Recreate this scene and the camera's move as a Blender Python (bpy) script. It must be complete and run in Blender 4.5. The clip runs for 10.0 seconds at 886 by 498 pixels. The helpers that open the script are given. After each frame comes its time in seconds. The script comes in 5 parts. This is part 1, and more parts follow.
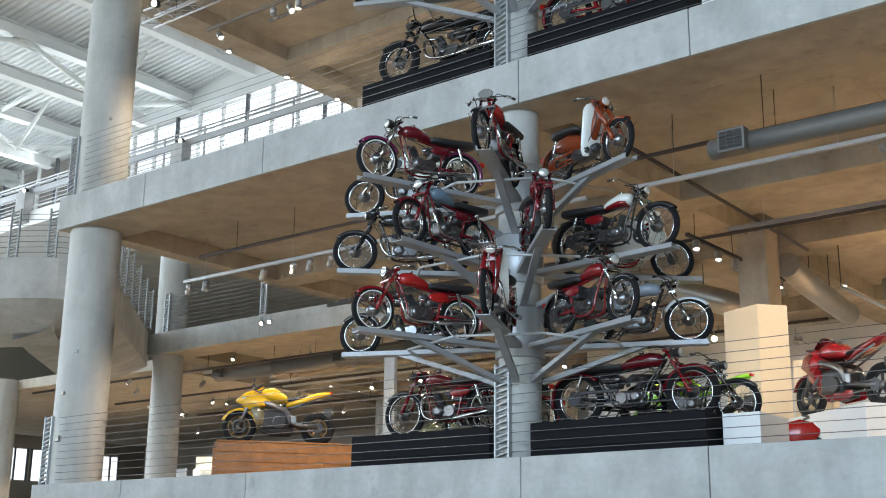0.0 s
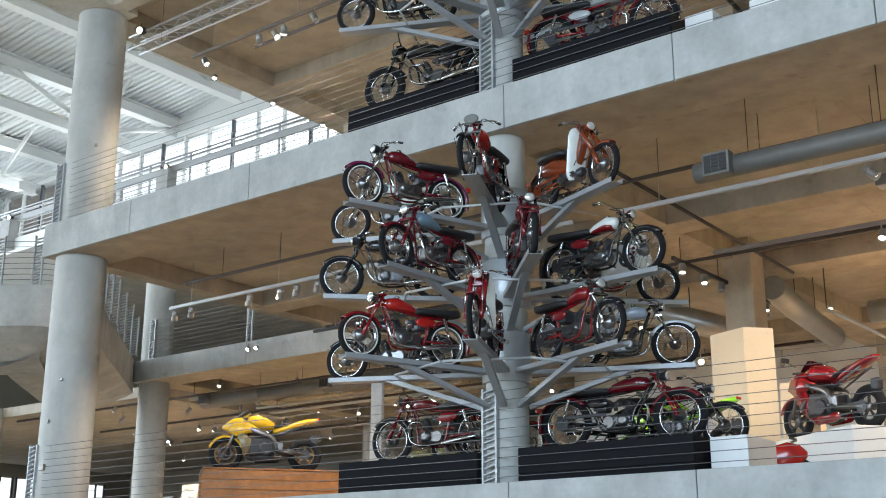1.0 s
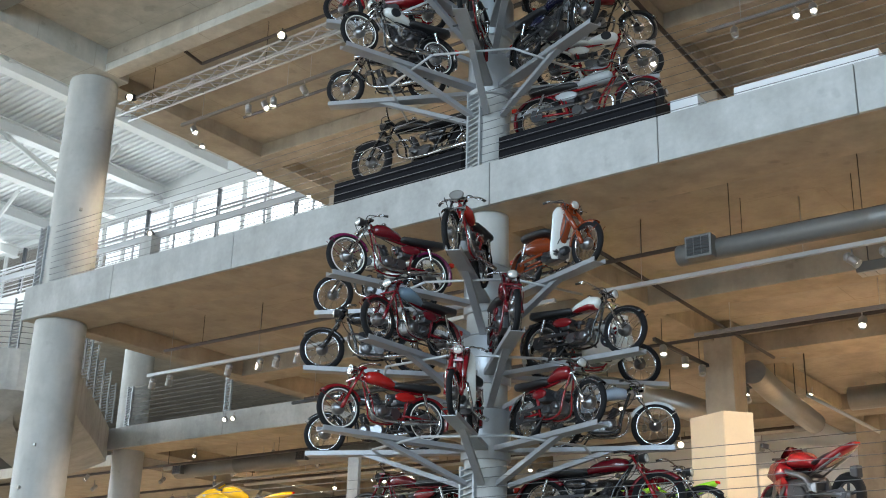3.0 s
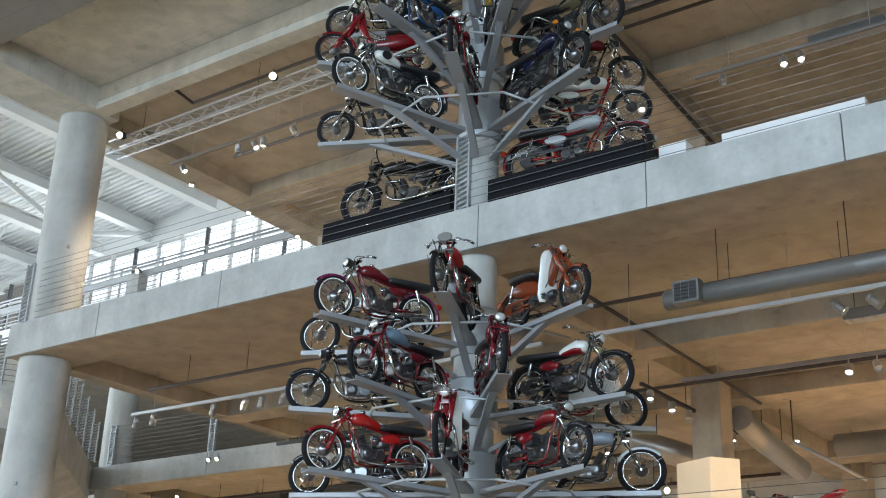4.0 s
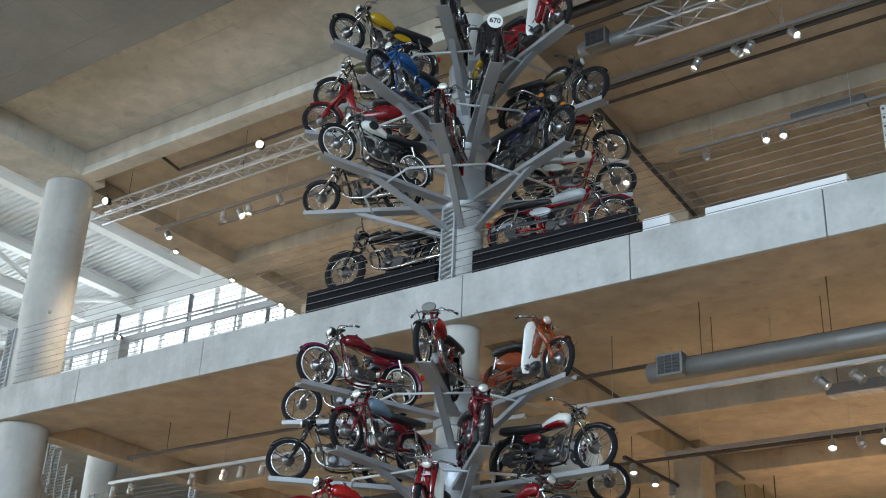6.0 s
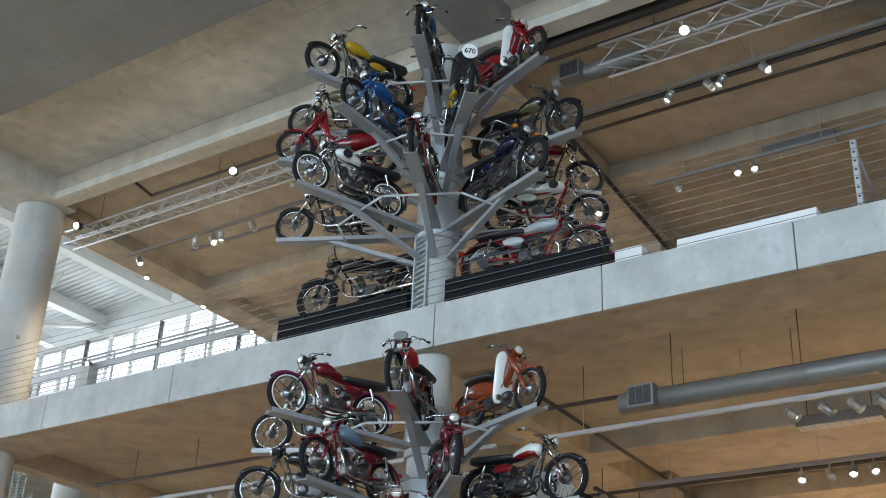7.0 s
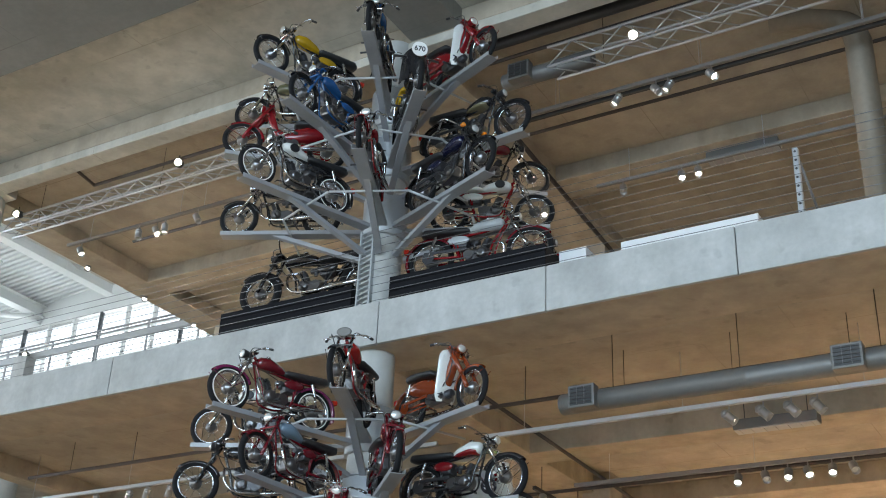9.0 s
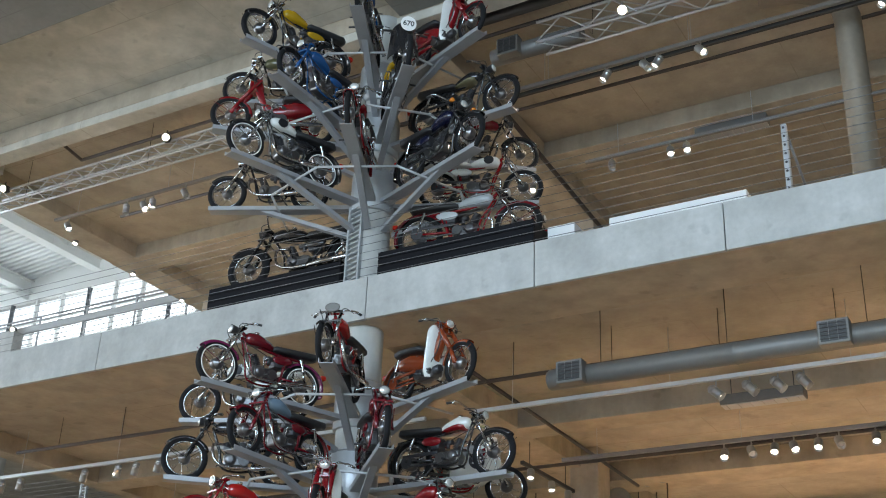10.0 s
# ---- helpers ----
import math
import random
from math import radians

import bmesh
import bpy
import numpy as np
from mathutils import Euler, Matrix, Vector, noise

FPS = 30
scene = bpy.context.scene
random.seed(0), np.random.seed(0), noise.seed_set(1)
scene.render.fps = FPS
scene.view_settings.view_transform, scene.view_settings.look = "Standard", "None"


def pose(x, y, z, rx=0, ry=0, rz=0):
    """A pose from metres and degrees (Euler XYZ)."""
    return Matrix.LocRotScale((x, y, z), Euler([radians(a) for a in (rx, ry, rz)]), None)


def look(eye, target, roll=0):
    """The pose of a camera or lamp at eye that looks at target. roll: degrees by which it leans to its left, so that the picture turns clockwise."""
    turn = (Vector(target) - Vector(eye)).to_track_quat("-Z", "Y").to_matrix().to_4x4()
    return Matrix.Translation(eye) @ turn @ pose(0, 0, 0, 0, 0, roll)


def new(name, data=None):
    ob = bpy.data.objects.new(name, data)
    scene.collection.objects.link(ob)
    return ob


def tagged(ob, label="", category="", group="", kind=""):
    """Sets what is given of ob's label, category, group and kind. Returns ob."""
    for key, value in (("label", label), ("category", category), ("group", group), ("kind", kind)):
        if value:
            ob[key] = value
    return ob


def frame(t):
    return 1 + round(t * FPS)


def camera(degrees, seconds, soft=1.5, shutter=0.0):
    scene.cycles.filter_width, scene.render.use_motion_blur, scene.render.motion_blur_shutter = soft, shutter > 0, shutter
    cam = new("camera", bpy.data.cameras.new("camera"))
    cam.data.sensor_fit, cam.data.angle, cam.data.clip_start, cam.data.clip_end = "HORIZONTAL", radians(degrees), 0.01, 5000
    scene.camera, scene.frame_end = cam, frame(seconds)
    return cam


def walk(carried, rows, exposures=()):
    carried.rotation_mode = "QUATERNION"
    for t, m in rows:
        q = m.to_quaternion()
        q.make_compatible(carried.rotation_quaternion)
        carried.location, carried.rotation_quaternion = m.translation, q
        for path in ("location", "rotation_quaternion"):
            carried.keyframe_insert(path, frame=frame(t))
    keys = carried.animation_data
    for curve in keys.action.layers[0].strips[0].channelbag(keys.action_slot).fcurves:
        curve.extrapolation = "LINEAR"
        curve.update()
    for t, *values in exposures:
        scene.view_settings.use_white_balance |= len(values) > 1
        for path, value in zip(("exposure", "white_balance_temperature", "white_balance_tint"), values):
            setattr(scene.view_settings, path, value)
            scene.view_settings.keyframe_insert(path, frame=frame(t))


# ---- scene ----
import colorsys

# camera: stands on the atrium floor and tilts up
EYE = (8.273, -11.541, -1.261)
PATH = [  # seconds, yaw, pitch, roll
    (0.0, 38.50, 15.02, -0.64),
    (0.5, 38.12, 15.47, -0.35),
    (1.0, 37.96, 16.22, -0.15),
    (1.5, 37.66, 17.19, -0.28),
    (2.0, 37.30, 18.16, -0.71),
    (3.5, 36.27, 20.76, -1.79),
    (4.0, 35.86, 21.87, -1.97),
    (4.5, 35.63, 22.95, -1.98),
    (5.0, 35.42, 23.74, -2.15),
    (6.5, 34.28, 26.04, -2.39),
    (7.0, 33.42, 26.72, -2.33),
    (7.5, 32.57, 27.12, -1.98),
    (8.0, 31.54, 27.07, -2.02),
    (8.5, 30.95, 26.89, -2.01),
    (9.0, 30.48, 26.73, -2.33),
    (9.5, 30.12, 26.35, -2.32),
    (10.0, 29.95, 25.58, -2.16)]
cam = camera(40.78, 10.0, soft=1.05)
walk(cam, [(t, pose(*EYE, 90 + p, r, yw)) for t, yw, p, r in PATH])

# ---- light ----
world = bpy.data.worlds.new("world")
scene.world = world
world.use_nodes = True
wn = world.node_tree.nodes
sky = wn.new("ShaderNodeTexSky")
sky.sky_type, sky.sun_disc = "NISHITA", False
sky.sun_elevation, sky.sun_rotation = radians(40), radians(200)
wn["Background"].inputs["Strength"].default_value = 0.12
world.node_tree.links.new(sky.outputs["Color"], wn["Background"].inputs["Color"])
scene.view_settings.exposure = -0.17


def area_lamp(name, eye, target, w, h, power, color):
    d = bpy.data.lights.new(name, "AREA")
    d.shape, d.size, d.size_y, d.energy, d.color = "RECTANGLE", w, h, power, color
    o = new(name, d)
    o.matrix_world = look(eye, target)
    return o


def spot_lamp(name, eye, target, power, color, cone=100, blend=0.6, radius=0.08):
    d = bpy.data.lights.new(name, "SPOT")
    d.energy, d.color, d.spot_size, d.spot_blend, d.shadow_soft_size = power, color, radians(cone), blend, radius
    o = new(name, d)
    o.matrix_world = look(eye, target)
    return o


DAY = (0.60, 0.80, 1.0)
SOFT_DAY = (0.88, 0.95, 1.0)
WARM = (1.0, 0.83, 0.64)
# daylight in the window openings
area_lamp("window_light_south", (7, -21.4, 5.6), (4.5, 0, 5.0), 17, 9, 5300, DAY)
area_lamp("window_light_west", (-37.2, -6, 7), (0, -4, 5), 26, 10, 7600, (0.76, 0.89, 1.0))
area_lamp("window_light_north", (-24, 12.7, 12.0), (-18, 0, 9), 22, 3.4, 800, SOFT_DAY)
area_lamp("window_light_southwest", (-18, -21.4, 5.6), (-16, 0, 5.0), 18, 9, 1700, (0.76, 0.89, 1.0))
# track lighting over the two gallery floors
for lx, ly, lz, pw in [(-6.5, 2.5, 3.8, 640), (-2.6, 2.8, 3.8, 520), (4.4, 2.8, 3.8, 310), (4.6, 6.4, 3.8, 580), (-1.6, 9.0, 3.8, 700),
                       (-6.2, 9.6, 3.8, 420), (-14.0, 13.0, 3.7, 2500), (-23.0, 13.0, 3.6, 2300), (8.5, 4.5, 3.8, 620), (3.5, 11.5, 3.8, 1500), (7.0, 9.0, 3.8, 1600),
                       (-6.6, 2.5, 8.75, 1900), (3.2, 2.4, 8.75, 430), (2.7, 5.0, 8.75, 400), (-4.5, 7.0, 8.75, 1000), (8.5, 4.5, 8.75, 400), (3.5, 10, 8.75, 350)]:
    spot_lamp("track_light", (lx, ly, lz), (lx + 0.1, ly + 0.2, lz - 3), pw, WARM, 140, 0.5)
# extra spots added to brighten the partition and two sport bikes
spot_lamp("aimed_light", (2.6, 2.6, 3.75), (1.0, 5.2, 1.4), 520, WARM, 70, 0.8)
spot_lamp("aimed_light", (5.0, 2.6, 3.75), (2.5, 4.5, 1.3), 420, WARM, 60, 0.8)
spot_lamp("aimed_light", (-4.6, 1.2, 3.9), (-5.6, 2.3, 1.0), 520, WARM, 50, 0.8)


# ---- materials ----
def mat(name, color, rough=0.5, metal=0.0, grain=30.0, var=0.12, bump=0.0, coat=0.0, blotch=0.0, rscale=1.0, joints=None, spread=0.0, spec=0.5, streak=0.0):
    m = bpy.data.materials.new(name)
    m.use_nodes = True
    nt = m.node_tree
    N, L = nt.nodes, nt.links
    b = N["Principled BSDF"]
    b.inputs["Roughness"].default_value, b.inputs["Metallic"].default_value = rough, metal
    b.inputs["Coat Weight"].default_value = coat
    b.inputs["Specular IOR Level"].default_value = spec
    b.inputs["Coat Roughness"].default_value = 0.06
    pos = N.new("ShaderNodeNewGeometry").outputs["Position"]
    n1 = N.new("ShaderNodeTexNoise")
    n1.inputs["Scale"].default_value, n1.inputs["Detail"].default_value = grain, 5
    n2 = N.new("ShaderNodeTexNoise")
    n2.inputs["Scale"].default_value, n2.inputs["Detail"].default_value, n2.inputs["Roughness"].default_value = 0.9 * rscale, 6, 0.65
    L.new(pos, n1.inputs["Vector"]), L.new(pos, n2.inputs["Vector"])
    c = Vector(color)
    r1 = N.new("ShaderNodeMix")
    r1.data_type = "RGBA"
    r1.inputs["A"].default_value = (*(c * (1 - var)), 1)
    r1.inputs["B"].default_value = (*[min(1, k) for k in c * (1 + var)], 1)
    L.new(n1.outputs["Fac"], r1.inputs["Factor"])
    out = r1.outputs["Result"]
    if blotch:
        ramp = N.new("ShaderNodeValToRGB")
        ramp.color_ramp.elements[0].position, ramp.color_ramp.elements[1].position = 0.36, 0.66
        k = 1 - blotch
        ramp.color_ramp.elements[0].color, ramp.color_ramp.elements[1].color = (k, k, k * 0.98, 1), (1, 1, 1, 1)
        L.new(n2.outputs["Fac"], ramp.inputs["Fac"])
        mul = N.new("ShaderNodeMix")
        mul.data_type, mul.blend_type = "RGBA", "MULTIPLY"
        mul.inputs["Factor"].default_value = 1.0
        L.new(out, mul.inputs["A"]), L.new(ramp.outputs["Color"], mul.inputs["B"])
        out = mul.outputs["Result"]
    if streak:
        mp = N.new("ShaderNodeMapping")
        mp.inputs["Scale"].default_value = (3.0, 3.0, 0.7)
        n3 = N.new("ShaderNodeTexNoise")
        n3.inputs["Scale"].default_value, n3.inputs["Detail"].default_value = 1.0, 7
        n4 = N.new("ShaderNodeTexNoise")
        n4.inputs["Scale"].default_value, n4.inputs["Detail"].default_value = 3.3, 3
        L.new(pos, mp.inputs["Vector"]), L.new(mp.outputs["Vector"], n3.inputs["Vector"]), L.new(pos, n4.inputs["Vector"])
        for src, lo, hi, k in ((n3, 0.38, 0.60, 1 - streak), (n4, 0.29, 0.36, 1 - streak * 1.1)):
            rp = N.new("ShaderNodeValToRGB")
            rp.color_ramp.elements[0].position, rp.color_ramp.elements[1].position = lo, hi
            rp.color_ramp.elements[0].color, rp.color_ramp.elements[1].color = (k, k, k, 1), (1, 1, 1, 1)
            L.new(src.outputs["Fac"], rp.inputs["Fac"])
            ml = N.new("ShaderNodeMix")
            ml.data_type, ml.blend_type = "RGBA", "MULTIPLY"
            ml.inputs["Factor"].default_value = 1.0
            L.new(out, ml.inputs["A"]), L.new(rp.outputs["Color"], ml.inputs["B"])
            out = ml.outputs["Result"]
    if spread:
        oi = N.new("ShaderNodeObjectInfo")
        mr = N.new("ShaderNodeMapRange")
        mr.inputs["To Min"].default_value, mr.inputs["To Max"].default_value = 1 - spread, 1 + spread
        L.new(oi.outputs["Random"], mr.inputs["Value"])
        hsv = N.new("ShaderNodeHueSaturation")
        L.new(mr.outputs["Result"], hsv.inputs["Value"]), L.new(out, hsv.inputs["Color"])
        out = hsv.outputs["Color"]
    height = n1.outputs["Fac"]
    if joints:
        br = N.new("ShaderNodeTexBrick")
        br.offset = 0.5
        br.inputs["Color1"].default_value = br.inputs["Color2"].default_value = (1, 1, 1, 1)
        br.inputs["Mortar"].default_value = (0.72, 0.70, 0.67, 1)
        br.inputs["Scale"].default_value, br.inputs["Mortar Size"].default_value = 1.0, 0.012
        br.inputs["Mortar Smooth"].default_value = 0.6
        br.inputs["Brick Width"].default_value, br.inputs["Row Height"].default_value = joints
        L.new(pos, br.inputs["Vector"])
        mul = N.new("ShaderNodeMix")
        mul.data_type, mul.blend_type = "RGBA", "MULTIPLY"
        mul.inputs["Factor"].default_value = 1.0
        patch = N.new("ShaderNodeMapRange")
        patch.inputs["From Min"].default_value, patch.inputs["From Max"].default_value = 0.40, 0.62
        L.new(n2.outputs["Fac"], patch.inputs["Value"]), L.new(patch.outputs["Result"], mul.inputs["Factor"])
        L.new(out, mul.inputs["A"]), L.new(br.outputs["Color"], mul.inputs["B"])
        out = mul.outputs["Result"]
    L.new(out, b.inputs["Base Color"])
    if bump:
        bp = N.new("ShaderNodeBump")
        bp.inputs["Strength"].default_value, bp.inputs["Distance"].default_value = bump, 0.01
        L.new(height, bp.inputs["Height"]), L.new(bp.outputs["Normal"], b.inputs["Normal"])
    return m


def glow(name, color, strength):
    m = bpy.data.materials.new(name)
    m.use_nodes = True
    b = m.node_tree.nodes["Principled BSDF"]
    b.inputs["Base Color"].default_value = (*color, 1)
    b.inputs["Emission Color"].default_value, b.inputs["Emission Strength"].default_value = (*color, 1), strength
    return m


M = {
    "edge": mat("cast_concrete", (0.47, 0.475, 0.465), 0.75, 0, 14, 0.12, 0.3, 0, 0.25, 1.3, streak=0.12),
    "column": mat("column_concrete", (0.50, 0.50, 0.48), 0.65, 0, 9, 0.08, 0.15, 0, 0.15, 1.0, streak=0.14),
    # the tan of soffit and beam carries some warm lamp light in the colour
    "soffit": mat("formed_soffit_concrete", (0.44, 0.39, 0.32), 0.8, 0, 18, 0.10, 0.2, 0, 0.22, 0.7, (2.44, 1.22), streak=0.12),
    "beam": mat("beam_concrete", (0.47, 0.40, 0.31), 0.8, 0, 14, 0.10, 0.2, 0, 0.25, 0.9, streak=0.15),
    # one soffit concrete in two tones: its shade and light are in the colour
    "shaded_soffit": mat("weathered_soffit_concrete", (0.235, 0.222, 0.20), 0.8, 0, 12, 0.10, 0.2, 0, 0.25, 0.6, (2.44, 1.22)),
    "roof_soffit": mat("lit_soffit_concrete", (0.57, 0.54, 0.47), 0.8, 0, 12, 0.10, 0.2, 0, 0.25, 0.6, (2.44, 1.22), streak=0.15),
    "floor": mat("polished_floor", (0.50, 0.40, 0.29), 0.3, 0, 6, 0.15, 0.05, 0, 0.2),
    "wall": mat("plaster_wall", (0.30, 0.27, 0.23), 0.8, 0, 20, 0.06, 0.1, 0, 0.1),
    "steel": mat("grey_painted_steel", (0.36, 0.37, 0.39), 0.42, 0.25, 60, 0.08, 0.04, 0, 0.12, 2),
    "sleeve": mat("pale_steel_sleeve", (0.44, 0.46, 0.48), 0.38, 0.3, 40, 0.06, 0.03, 0, 0.1, 2),
    "white": mat("white_painted_steel", (0.78, 0.79, 0.78), 0.45, 0, 30, 0.04, 0.03, 0, 0.06),
    "deck": mat("white_roof_deck", (0.70, 0.71, 0.71), 0.55, 0, 20, 0.05, 0.03, 0, 0.08),
    "black_board": mat("black_plinth_board", (0.012, 0.012, 0.014), 0.8, 0, 50, 0.2, 0.05, spec=0.08),
    "cable": mat("stainless_cable", (0.16, 0.16, 0.165), 0.45, 0.6, 80, 0.1),
    "tyre": mat("tyre_rubber", (0.010, 0.010, 0.011), 0.85, 0, 90, 0.25, 0.2, spec=0.25),
    "chrome": mat("polished_chrome", (0.50, 0.50, 0.51), 0.09, 1.0, 50, 0.06),
    "alloy": mat("cast_alloy", (0.19, 0.19, 0.195), 0.30, 0.95, 120, 0.12, 0.08),
    "dark_metal": mat("dark_engine_metal", (0.06, 0.06, 0.065), 0.45, 0.6, 90, 0.2, 0.1),
    "vinyl": mat("black_seat_vinyl", (0.02, 0.02, 0.021), 0.5, 0, 120, 0.2, 0.15),
    "brown_vinyl": mat("brown_seat_vinyl", (0.07, 0.045, 0.035), 0.5, 0, 120, 0.2, 0.15),
    "lens": mat("headlamp_glass", (0.80, 0.82, 0.80), 0.06, 0.6, 200, 0.1, 0.1),
    "red_lens": mat("red_lamp_glass", (0.45, 0.02, 0.01), 0.15, 0, 200, 0.1),
    "amber": mat("amber_lamp_glass", (0.7, 0.22, 0.02), 0.15, 0, 200, 0.1),
    "truss": mat("aluminium_truss", (0.45, 0.45, 0.45), 0.4, 0.7, 60, 0.08),
    "duct": mat("grey_duct_metal", (0.17, 0.165, 0.155), 0.5, 0.4, 12, 0.10, 0.05, 0, 0.15),
    "gal": mat("galvanised_duct", (0.42, 0.41, 0.38), 0.35, 0.7, 14, 0.10, 0.05, 0, 0.2),
    "pipe": mat("dark_sprinkler_pipe", (0.045, 0.035, 0.03), 0.5, 0.2, 40, 0.15),
    "rail": mat("pale_grey_track", (0.42, 0.43, 0.44), 0.4, 0.3, 40, 0.06),
    "dull_pipe": mat("dull_vent_pipe", (0.26, 0.22, 0.17), 0.6, 0.3, 14, 0.12, 0.05, 0, 0.2),
    "dull_rail": mat("dull_grey_track", (0.20, 0.19, 0.18), 0.5, 0.2, 40, 0.08),
    "dark_track": mat("black_track", (0.03, 0.03, 0.03), 0.5, 0, 40, 0.1),
    "can": mat("silver_lamp_can", (0.38, 0.38, 0.375), 0.3, 0.8, 60, 0.08),
    "board": mat("beige_partition", (0.66, 0.55, 0.40), 0.7, 0, 25, 0.04, 0.05, 0, 0.05),
    "white_board": mat("white_plinth", (0.75, 0.76, 0.76), 0.5, 0, 25, 0.03),
    "wood": mat("orange_timber", (0.42, 0.17, 0.05), 0.4, 0, 12, 0.25, 0.08, 0.2, 0.3, 4),
    "spot": glow("lit_spot_lens", (1.0, 0.90, 0.72), 14),
    "big_spot": glow("lit_flood_lens", (1.0, 0.86, 0.62), 30),
    "daylight": glow("bright_sky_backdrop", (0.90, 0.96, 1.0), 1.5),
    "frame_dark": mat("dark_window_frame", (0.10, 0.11, 0.12), 0.5, 0.3, 40, 0.1),
    "bronze": mat("bronze_wheel_paint", (0.28, 0.17, 0.07), 0.35, 0.6, 60, 0.1),
    "ink": mat("black_ink", (0.012, 0.012, 0.014), 0.5),
    "plate": mat("white_plate", (0.8, 0.8, 0.78), 0.4),
}
GLASS = bpy.data.materials.new("window_glass")
GLASS.use_nodes = True
gb = GLASS.node_tree.nodes["Principled BSDF"]
gb.inputs["Transmission Weight"].default_value, gb.inputs["Roughness"].default_value, gb.inputs["IOR"].default_value = 1.0, 0.0, 1.45
M["glass"] = GLASS
PAINT = {}


def paint(name):
    table = {"red": (0.21, 0.005, 0.009), "bright_red": (0.42, 0.010, 0.008), "maroon": (0.13, 0.004, 0.010), "purple": (0.16, 0.012, 0.07),
             "orange": (0.21, 0.034, 0.007), "white": (0.72, 0.73, 0.70), "black": (0.012, 0.012, 0.014), "blue_grey": (0.16, 0.24, 0.32),
             "blue": (0.015, 0.085, 0.25), "deep_blue": (0.006, 0.008, 0.032), "yellow": (0.42, 0.25, 0.008), "gold": (0.70, 0.40, 0.015), "olive": (0.10, 0.10, 0.05),
             "cream": (0.16, 0.14, 0.08), "silver": (0.45, 0.48, 0.50), "silver_blue": (0.30, 0.36, 0.44), "green": (0.22, 0.55, 0.02), "red_orange": (0.50, 0.05, 0.01)}
    if name not in PAINT:
        PAINT[name] = mat("gloss_" + name + "_paint", table[name], 0.22, 0.0, 60, 0.08, 0.02, 0.6, 0.06, 3)
    return PAINT[name]


# ---- mesh helpers ----
def box(bm, x0, x1, y0, y1, z0, z1, bevel=0.0):
    g = bmesh.ops.create_cube(bm, size=1.0)
    vs = g["verts"]
    for v in vs:
        v.co = Vector((x0 + (v.co.x + 0.5) * (x1 - x0), y0 + (v.co.y + 0.5) * (y1 - y0), z0 + (v.co.z + 0.5) * (z1 - z0)))
    if bevel:
        es = list({e for v in vs for e in v.link_edges})
        bmesh.ops.bevel(bm, geom=es, offset=bevel, segments=2, affect="EDGES", profile=0.5)
    return vs


def tube(bm, pts, r, n=8, cap=True):
    """A round bar along points; r is one radius or one for each point."""
    pts = [Vector(p) for p in pts]
    rs = r if isinstance(r, (list, tuple)) else [r] * len(pts)
    rings = []
    up = None
    for i, p in enumerate(pts):
        d = (pts[min(i + 1, len(pts) - 1)] - pts[max(i - 1, 0)]).normalized()
        if up is None:
            up = Vector((0, 0, 1)) if abs(d.z) < 0.9 else Vector((0, 1, 0))
        a = d.cross(up).normalized()
        up = a.cross(d).normalized()
        rings.append([bm.verts.new(p + (a * math.cos(2 * math.pi * k / n) + up * math.sin(2 * math.pi * k / n)) * rs[i]) for k in range(n)])
    for q, w in zip(rings, rings[1:]):
        for k in range(n):
            bm.faces.new((q[k], q[(k + 1) % n], w[(k + 1) % n], w[k])).smooth = True
    if cap:
        bm.faces.new(rings[0][::-1]), bm.faces.new(rings[-1])


def curve_pts(pts, steps=5):
    """A smooth line through points."""
    p = [Vector(q) for q in pts]
    p = [2 * p[0] - p[1]] + p + [2 * p[-1] - p[-2]]
    out = []
    for i in range(1, len(p) - 2):
        for s in range(steps):
            t = s / steps
            out.append(0.5 * (2 * p[i] + (p[i + 1] - p[i - 1]) * t + (2 * p[i - 1] - 5 * p[i] + 4 * p[i + 1] - p[i + 2]) * t * t
                              + (3 * p[i] - p[i - 1] - 3 * p[i + 1] + p[i + 2]) * t ** 3))
    return out + [p[-2]]


def ring(bm, c, major, minor, n=32, k=8, squash=1.0):
    """A torus round the y axis at c."""
    rows = []
    for i in range(n):
        a = 2 * math.pi * i / n
        rows.append([bm.verts.new((c[0] + math.cos(a) * (major + minor * math.cos(2 * math.pi * j / k)), c[1] + minor * squash * math.sin(2 * math.pi * j / k),
                                   c[2] + math.sin(a) * (major + minor * math.cos(2 * math.pi * j / k)))) for j in range(k)])
    for i in range(n):
        q, w = rows[i], rows[(i + 1) % n]
        for j in range(k):
            bm.faces.new((q[j], w[j], w[(j + 1) % k], q[(j + 1) % k])).smooth = True


def turned(bm, c, profile, axis="y", n=20):
    """A lathe: profile of (along, radius) round an axis through c."""
    rows = []
    for s, r in profile:
        row = []
        for i in range(n):
            a = 2 * math.pi * i / n
            u, v = r * math.cos(a), r * math.sin(a)
            q = {"y": (u, s, v), "z": (u, v, s), "x": (s, u, v)}[axis]
            row.append(bm.verts.new((c[0] + q[0], c[1] + q[1], c[2] + q[2])))
        rows.append(row)
    for q, w in zip(rows, rows[1:]):
        for i in range(n):
            bm.faces.new((q[i], q[(i + 1) % n], w[(i + 1) % n], w[i])).smooth = True
    bm.faces.new(rows[0]), bm.faces.new(rows[-1][::-1])


